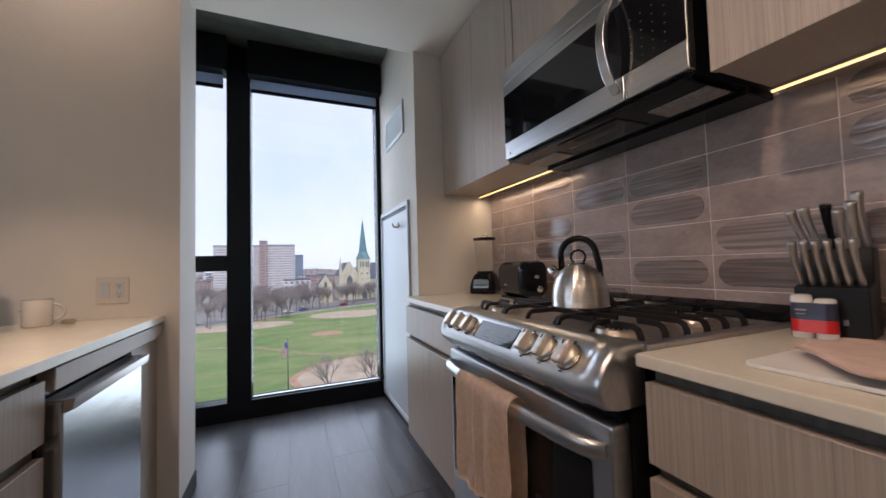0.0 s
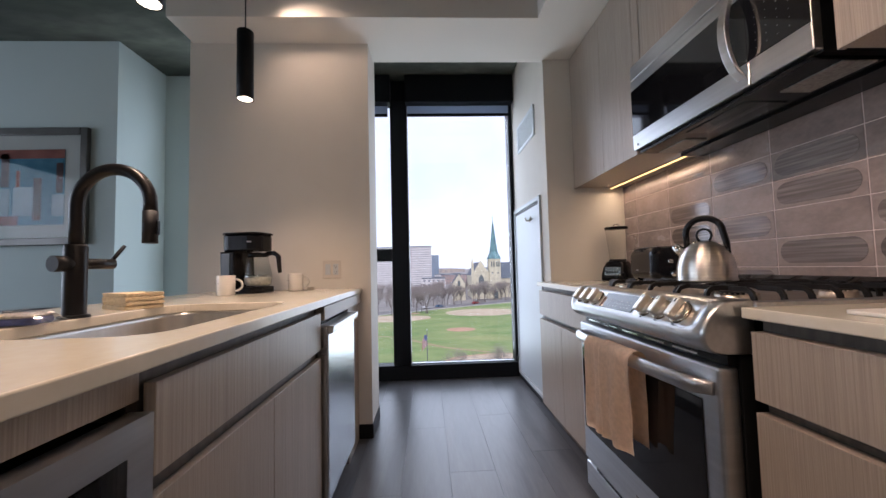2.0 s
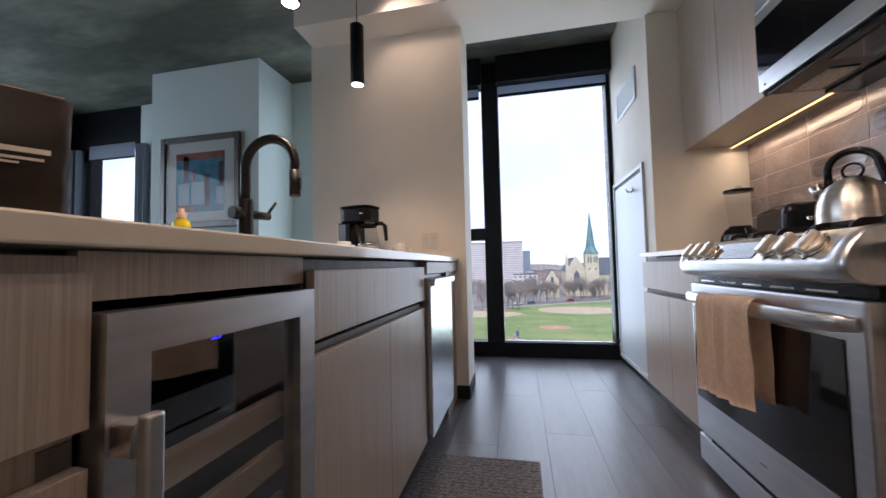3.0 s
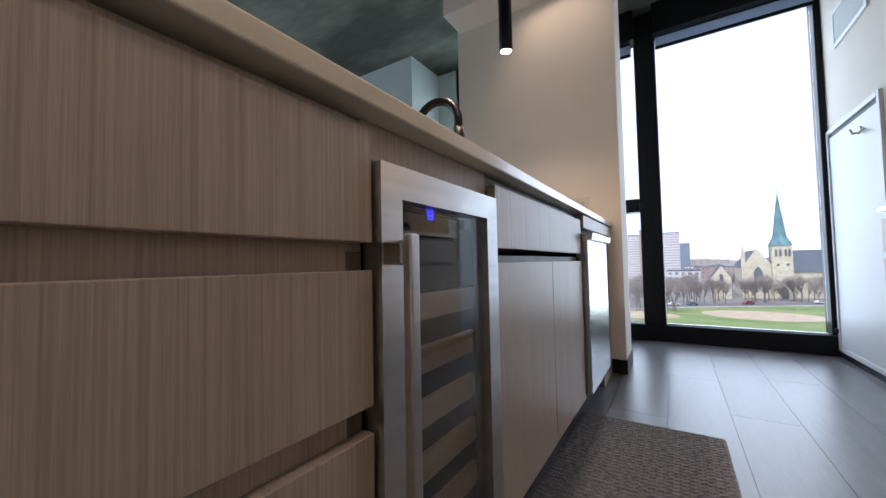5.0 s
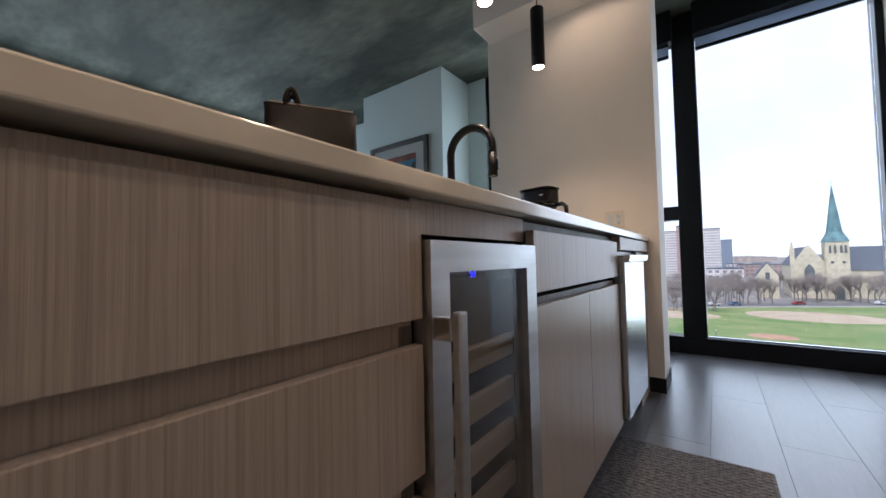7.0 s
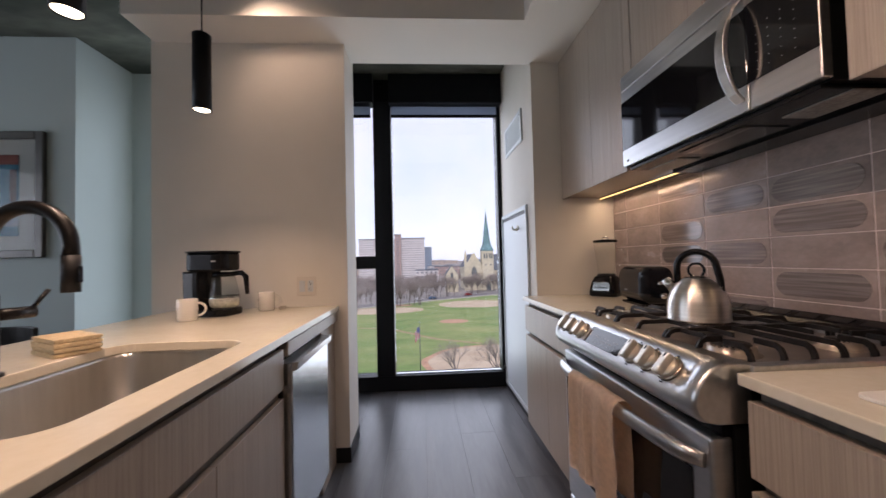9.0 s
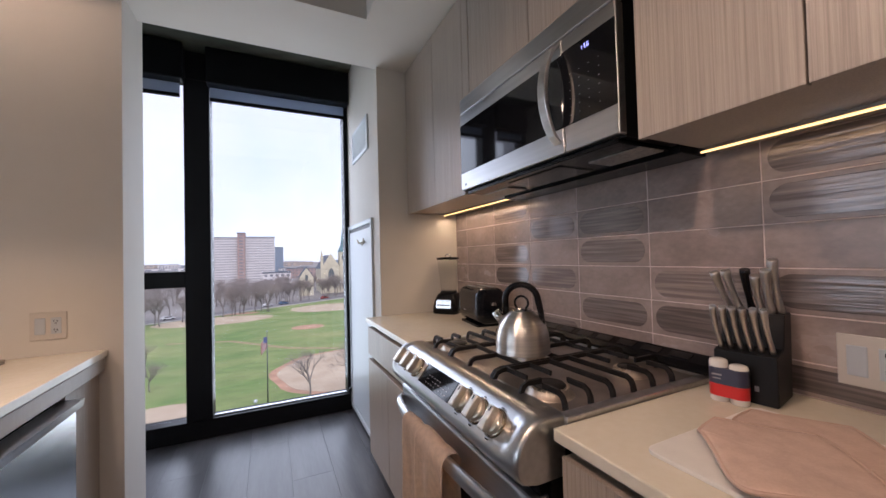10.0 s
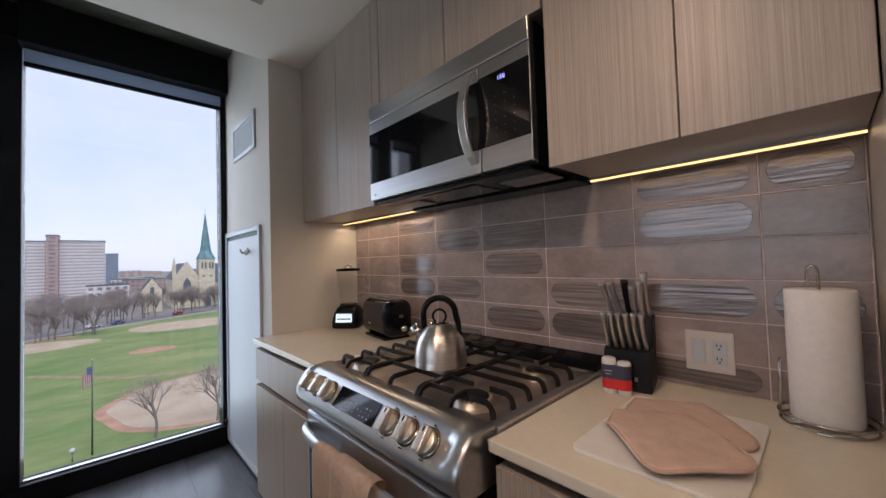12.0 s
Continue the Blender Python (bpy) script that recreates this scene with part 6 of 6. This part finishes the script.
fm = [material("flag_red", (0.50, 0.13, 0.14), 0.8), material("flag_white", (0.75, 0.73, 0.74), 0.8), material("flag_blue", (0.10, 0.12, 0.26), 0.8)]
for k in range(9):
    bm = bmesh.new()
    x0, x1 = -1.95 + 0.085 * k, -1.95 + 0.085 * (k + 1)
    top = GZ + 10.3 - 0.10 * (8 - k)
    vs = [bm.verts.new(p) for p in ((x0, 57.5 + 0.06 * (k % 2), top - 1.9), (x1, 57.5 + 0.06 * ((k + 1) % 2), top - 1.75), (x1, 57.5 + 0.06 * ((k + 1) % 2), top), (x0, 57.5 + 0.06 * (k % 2), top - 0.1))]
    bm.faces.new(vs)
    bmesh.ops.solidify(bm, geom=bm.faces[:], thickness=0.02)
    part("flag_stripe", bm, fm[k % 2], fp)
part("flag_canton", B(-1.62, -1.18, 57.40, 57.46, GZ + 9.35, GZ + 10.2), fm[2], fp, "dark blue flag corner")
lp = thing("park_lamp", (-2.75, 57, GZ), "white globe park lamp on a short post", "street lamp")
part("post", tube(bmesh.new(), [(-2.75, 57, GZ), (-2.75, 57, GZ + 1.0)], 0.06, 8), BARK, lp)
part("globe", lathe(bmesh.new(), [(0, 1.0), (0.2, 1.1), (0.28, 1.3), (0.2, 1.5), (0, 1.6)], 14, (-2.75, 57, GZ)), WHITE, lp)

def car(x, y, rz, mat, label):
    c = thing("car", (x, y, GZ + 0.12), label, "car", "parked cars", rz=rz)
    m = c.matrix_basis.copy()
    part("body", put(prism(bmesh.new(), [(-2.2, 0.35), (2.2, 0.35), (2.25, 0.75), (1.3, 0.95), (0.7, 1.45), (-1.2, 1.5), (-2.0, 0.95), (-2.25, 0.8)], -0.85, 0.85, "y", bevel=0.08), m), mat, c)
    part("windows", put(prism(bmesh.new(), [(-1.75, 0.98), (1.1, 0.98), (0.66, 1.38), (-1.15, 1.42)], -0.87, 0.87, "y"), m), BLKGLASS, c)
    for wx in (-1.35, 1.35):
        for wy in (-0.8, 0.8):
            part("wheel", put(lathe(bmesh.new(), [(0, -0.1), (0.33, -0.1), (0.33, 0.1), (0, 0.1)], 14, m=Matrix.Translation((wx, wy, 0.33)) @ Matrix.Rotation(radians(90), 4, "X")), m), BLACK, c)
    return c


WC, BC, RC = material("white_car", (0.6, 0.6, 0.62), 0.25), material("blue_car", (0.10, 0.16, 0.26), 0.25), material("red_car", (0.30, 0.05, 0.05), 0.25)
for x, y, mt_, lb in ((-2, 189, WC, "white car parked beside the park road"), (5, 193, BC, "blue car parked beside the park road"), (-36, 168, WC, "white car on the park road"), (26, 206, RC, "red car on the park road"), (52, 220, WC, "white car near the church"), (57, 222, BC, "blue car near the church")):
    car(x, y, 32, mt_, lb)

# church
CS = material("cream_stone", (0.60, 0.55, 0.42), 0.9, vary=0.12, scale=(0.6, 0.6, 0.6), detail=6)
SLATE = material("grey_slate", (0.10, 0.12, 0.15), 0.8, vary=0.15, scale=(0.8, 0.8, 0.8))
COPPER = material("green_copper", (0.075, 0.16, 0.19), 0.7, colour2=(0.15, 0.31, 0.33), scale=(0.5, 0.5, 0.15))
DARKW = material("church_window", (0.12, 0.14, 0.15), 0.4, vary=0.3)
ch = thing("church", (40, 245, GZ), "cream stone church with a green copper spire", "church")
part("nave", prism(bmesh.new(), [(28.5, GZ), (41.0, GZ), (41.0, -4.5), (34.9, 5.2), (34.6, 5.2), (28.5, -4.5)], 240.5, 243, "y"), CS, ch, "cream stone gable front")
part("nave_body", B(29, 40.6, 243.1, 275, GZ, -4.6), CS, ch)
part("nave_roof", prism(bmesh.new(), [(28.6, -4.5), (41, -4.5), (34.8, 4.6)], 243.1, 276, "y"), SLATE, ch, "dark slate roof")
part("tower", B(40.2, 47.9, 239, 247, GZ, 6.4, bevel=0.2), CS, ch, "square cream stone tower")
bm = bmesh.new()
base, eave = [(39.9, 238.7), (48.2, 238.7), (48.2, 247.3), (39.9, 247.3)], 6.45
cxy = Vector((44.0, 243.0))
r0 = [bm.verts.new((*p, eave)) for p in base]
r1 = [bm.verts.new((*(cxy + (Vector(p) - cxy) * 0.56), eave + 4.6)) for p in base]
tip = bm.verts.new((*cxy, 34.0))
for k in range(4):
    bm.faces.new([r0[k], r0[(k + 1) % 4], r1[(k + 1) % 4], r1[k]])
    bm.faces.new([r1[k], r1[(k + 1) % 4], tip])
bm.faces.new(r0[::-1])
part("spire", bm, COPPER, ch, "green copper spire")
part("spire_cross", tube(bmesh.new(), [(44, 243, 33.8), (44, 243, 35.6)], 0.12, 6), COPPER, ch)
part("rose_window", prism(bmesh.new(), [(33.0, -12.0), (36.6, -12.0), (36.6, -7.0), (35.9, -5.2), (34.8, -3.6), (33.7, -5.2), (33.0, -7.0)], 240.2, 240.45, "y"), DARKW, ch, "tall pointed window")
for x0 in (41.3, 42.9, 44.9, 46.3):
    part("belfry_window", prism(bmesh.new(), [(x0, 1.2), (x0 + 0.8, 1.2), (x0 + 0.8, 4.2), (x0 + 0.4, 5.0), (x0, 4.2)], 238.7, 238.95, "y"), DARKW, ch)
for x0 in (42.0, 45.6):
    part("round_window", lathe(bmesh.new(), [(0, 0), (0.55, 0), (0.55, 0.2), (0, 0.2)], 14, m=Matrix.Translation((x0 + 0.3, 238.95, -3.0)) @ Matrix.Rotation(radians(90), 4, "X")), DARKW, ch)
part("entrance", prism(bmesh.new(), [(43, GZ), (45.6, GZ), (45.6, -15.5), (44.3, -13.6), (43, -15.5)], 238.7, 238.95, "y"), DARKW, ch)
for x0 in (28.2, 40.0):
    part("pinnacle", prism(bmesh.new(), [(x0, GZ), (x0 + 1.6, GZ), (x0 + 1.6, 3.0), (x0 + 0.8, 7.6), (x0, 3.0)], 239.4, 241.0, "y"), CS, ch)
part("transept", B(48.05, 63.4, 248, 263, GZ, -7.0), CS, ch)
part("transept_gable", prism(bmesh.new(), [(247.2, GZ), (263.8, GZ), (263.8, -6.5), (255.5, 5.2), (247.2, -6.5)], 63.05, 64.6, "x"), CS, ch, "cream stone gable end")
part("transept_roof", prism(bmesh.new(), [(247.5, -7.0), (263.5, -7.0), (255.5, 4.2)], 47.95, 63.0, "x"), SLATE, ch, "dark slate transept roof")

# town blocks
def block(x0, x1, y0, y1, h, wall, label, floors, bays, name="apartment_building", roof=None, group=""):
    b = thing(name, ((x0 + x1) / 2, (y0 + y1) / 2, GZ), label, "building", group)
    part("wall", B(x0, x1, y0, y1, GZ, GZ + h), wall, b)
    part("roof", B(x0 - 0.3, x1 + 0.3, y0 - 0.3, y1 + 0.3, GZ + h + 0.01, GZ + h + 0.8), roof or SLATE, b)
    bm = bmesh.new()
    fh, bw = h / floors, (x1 - x0) / bays
    for f in range(floors):
        for k in range(bays):
            box(bm, x0 + bw * (k + 0.24), x0 + bw * (k + 0.76), y0 - 0.25, y0 - 0.02, GZ + fh * (f + 0.3), GZ + fh * (f + 0.74))
    tagged(part("windows", bm, WINM, b), kind="stuff")
    return b


WINM = material("town_windows", (0.20, 0.21, 0.24), 0.3, vary=0.3, scale=(0.3, 0.3, 0.3))
CONC = material("pale_concrete", (0.68, 0.65, 0.64), 0.9, vary=0.06, scale=(0.2, 0.2, 0.2))
BRICK = material("brown_brick", (0.44, 0.32, 0.29), 0.9, vary=0.12, scale=(0.5, 0.5, 0.5))
TANB = material("tan_brick", (0.46, 0.38, 0.32), 0.9, vary=0.12, scale=(0.5, 0.5, 0.5))
BLUEB = material("blue_curtain_wall", (0.20, 0.27, 0.35), 0.3, vary=0.1, scale=(0.2, 0.2, 0.2))
block(-72, -30.5, 421, 440, 46, CONC, "pale concrete apartment slab beyond the park", 18, 30)
block(-30.4, -23.8, 416, 436, 50.5, BRICK, "brown brick tower core of the apartment slab", 16, 1)
block(-23.7, 3.6, 420, 440, 46.5, CONC, "pale concrete apartment slab with a grid of windows", 18, 22)
block(6.8, 20.2, 700, 720, 45.5, BLUEB, "distant blue glass tower", 12, 4)
rnd = random.Random(9)
for k in range(46):
    w, d, h = rnd.uniform(14, 40), rnd.uniform(10, 20), rnd.uniform(7, 13)
    x, y = rnd.uniform(-230, 300), rnd.uniform(305, 640)
    if abs(x + 34) < 60 and 395 < y < 460:
        continue
    block(x, x + w, y, y + d, h, (BRICK, TANB, CONC)[k % 3], ("brown brick town building", "tan brick town building", "pale concrete town building")[k % 3], 3, max(4, int(w / 4)), "town_building", group="town buildings")
for k in range(40):
    w = rnd.uniform(40, 160)
    x, y = rnd.uniform(-900, 1300), rnd.uniform(750, 2600)
    block(x, x + w, y, y + 40, rnd.uniform(8, 20), (CONC, TANB, BLUEB, CONC)[k % 4], "distant pale town block", 2, 6, "town_building", group="town buildings")
ho = thing("chapel_house", (20, 236, GZ), "small cream gabled house beside the church", "house")
part("wall", prism(bmesh.new(), [(15, GZ), (23, GZ), (23, -9), (19, -3.0), (15, -9)], 232, 240, "y"), CS, ho)
part("roof", prism(bmesh.new(), [(14.5, -9.2), (15.2, -9.2), (19, -3.3), (22.8, -9.2), (23.5, -9.2), (19, -2.4)], 232.5, 241, "y"), SLATE, ho)
part("window", B(18.2, 19.8, 231.8, 231.98, -11, -7.5), DARKW, ho)
# town beyond the living room
for k in range(26):
    w = rnd.uniform(15, 45)
    y, x = rnd.uniform(-150, 260), -rnd.uniform(120, 520)
    b = thing("town_building", (x, y, GZ), "low brick town building west of the park", "building", "town buildings")
    h = rnd.uniform(7, 14)
    part("wall", B(x - 12, x, y, y + w, GZ, GZ + h), (BRICK, TANB, CONC)[k % 3], b)
    part("roof", B(x - 12.3, x + 0.3, y - 0.3, y + w + 0.3, GZ + h + 0.01, GZ + h + 0.6), SLATE, b)
structure("ground_west", B(-3500, -8, -2500, 5.9, GZ - 1, GZ - 0.01), TOWN, "grey-brown town ground west of the building", "ground")

# ---- wall tiles ----
tile_rows = [0.9155, 0.997, 1.109, 1.221, 1.333, 1.445, 1.557]
tile_cols = [-0.003, -0.155, -0.47, -0.785, -1.092, -1.406, -1.722, -2.028, -2.211]
glazed = {(2, 5), (2, 3), (2, 2), (3, 4), (3, 2), (3, 0), (4, 4), (4, 3), (4, 1), (5, 2), (5, 1), (6, 5), (6, 4), (6, 2), (6, 0), (7, 5), (7, 2)}
splash = thing("backsplash", (0.63, -1.1, 0.914), "backsplash of taupe tiles, some with glossy brushed pill shapes", "backsplash", kind="structure")
part("grout_bed", B(0.6248, 0.636, -2.212, -0.002, 0.9155, 1.975), GROUT, splash, "pale grout")
for c in range(8):
    for r in range(7):
        z0 = tile_rows[r] if r < 6 else 1.557
        z1 = tile_rows[r + 1] if r < 6 else 1.62
        if r == 6 and not 3 <= c <= 4:
            continue
        y1, y0 = tile_cols[c] - 0.0016, tile_cols[c + 1] + 0.0016
        t = part("tile", B(0.6235, 0.6288, y0, y1, z0 + 0.0016, z1 - 0.0016, bevel=0.0012), TILE, splash)
        if (c, r) in glazed:
            h = min(0.042, (z1 - z0) / 2 - 0.012)
            zc, bm = (z0 + z1) / 2, bmesh.new()
            ya, yb = y0 + 0.014, min(y1 - 0.014, y0 + 0.30)
            prism(bm, [(y, z) for y, z in round_rect(ya, yb, zc - h, zc + h, h * 0.98, 7)], 0.6218, 0.6234, "x", bevel=0.0006, seg=1)
            part("glaze", bm, GLAZE, t, "glossy ridged glaze with highlight streaks painted into its colour")

# ---- floor planks ----
PW, PL = 0.232, 1.2
share = {}
n = 0
for k in range(-24, 8):
    x0, x1 = -0.667 + PW * k, -0.667 + PW * (k + 1)
    if x1 > 0.75 or x0 < -6.1:
        continue
    y = -4.19 - (k * 0.43 % 1.0) * PL
    while y < 1.15:
        a, b = max(y, -4.19), min(y + PL, 1.15)
        if b - a > 0.03:
            key = round(b - a, 3)
            if key not in share:
                bm = box(bmesh.new(), 0.0007, PW - 0.0007, 0.0007, b - a - 0.0007, -0.011, 0.0)
                share[key] = bpy.data.meshes.new("plank")
                bm.to_mesh(share[key])
                bm.free()
                share[key].materials.append(FLOORT)
            ob = new("plank", share[key])
            ob.location = (x0, a, 0)
            ob.parent = bpy.data.objects["floor"]
            n += 1
        y += PL
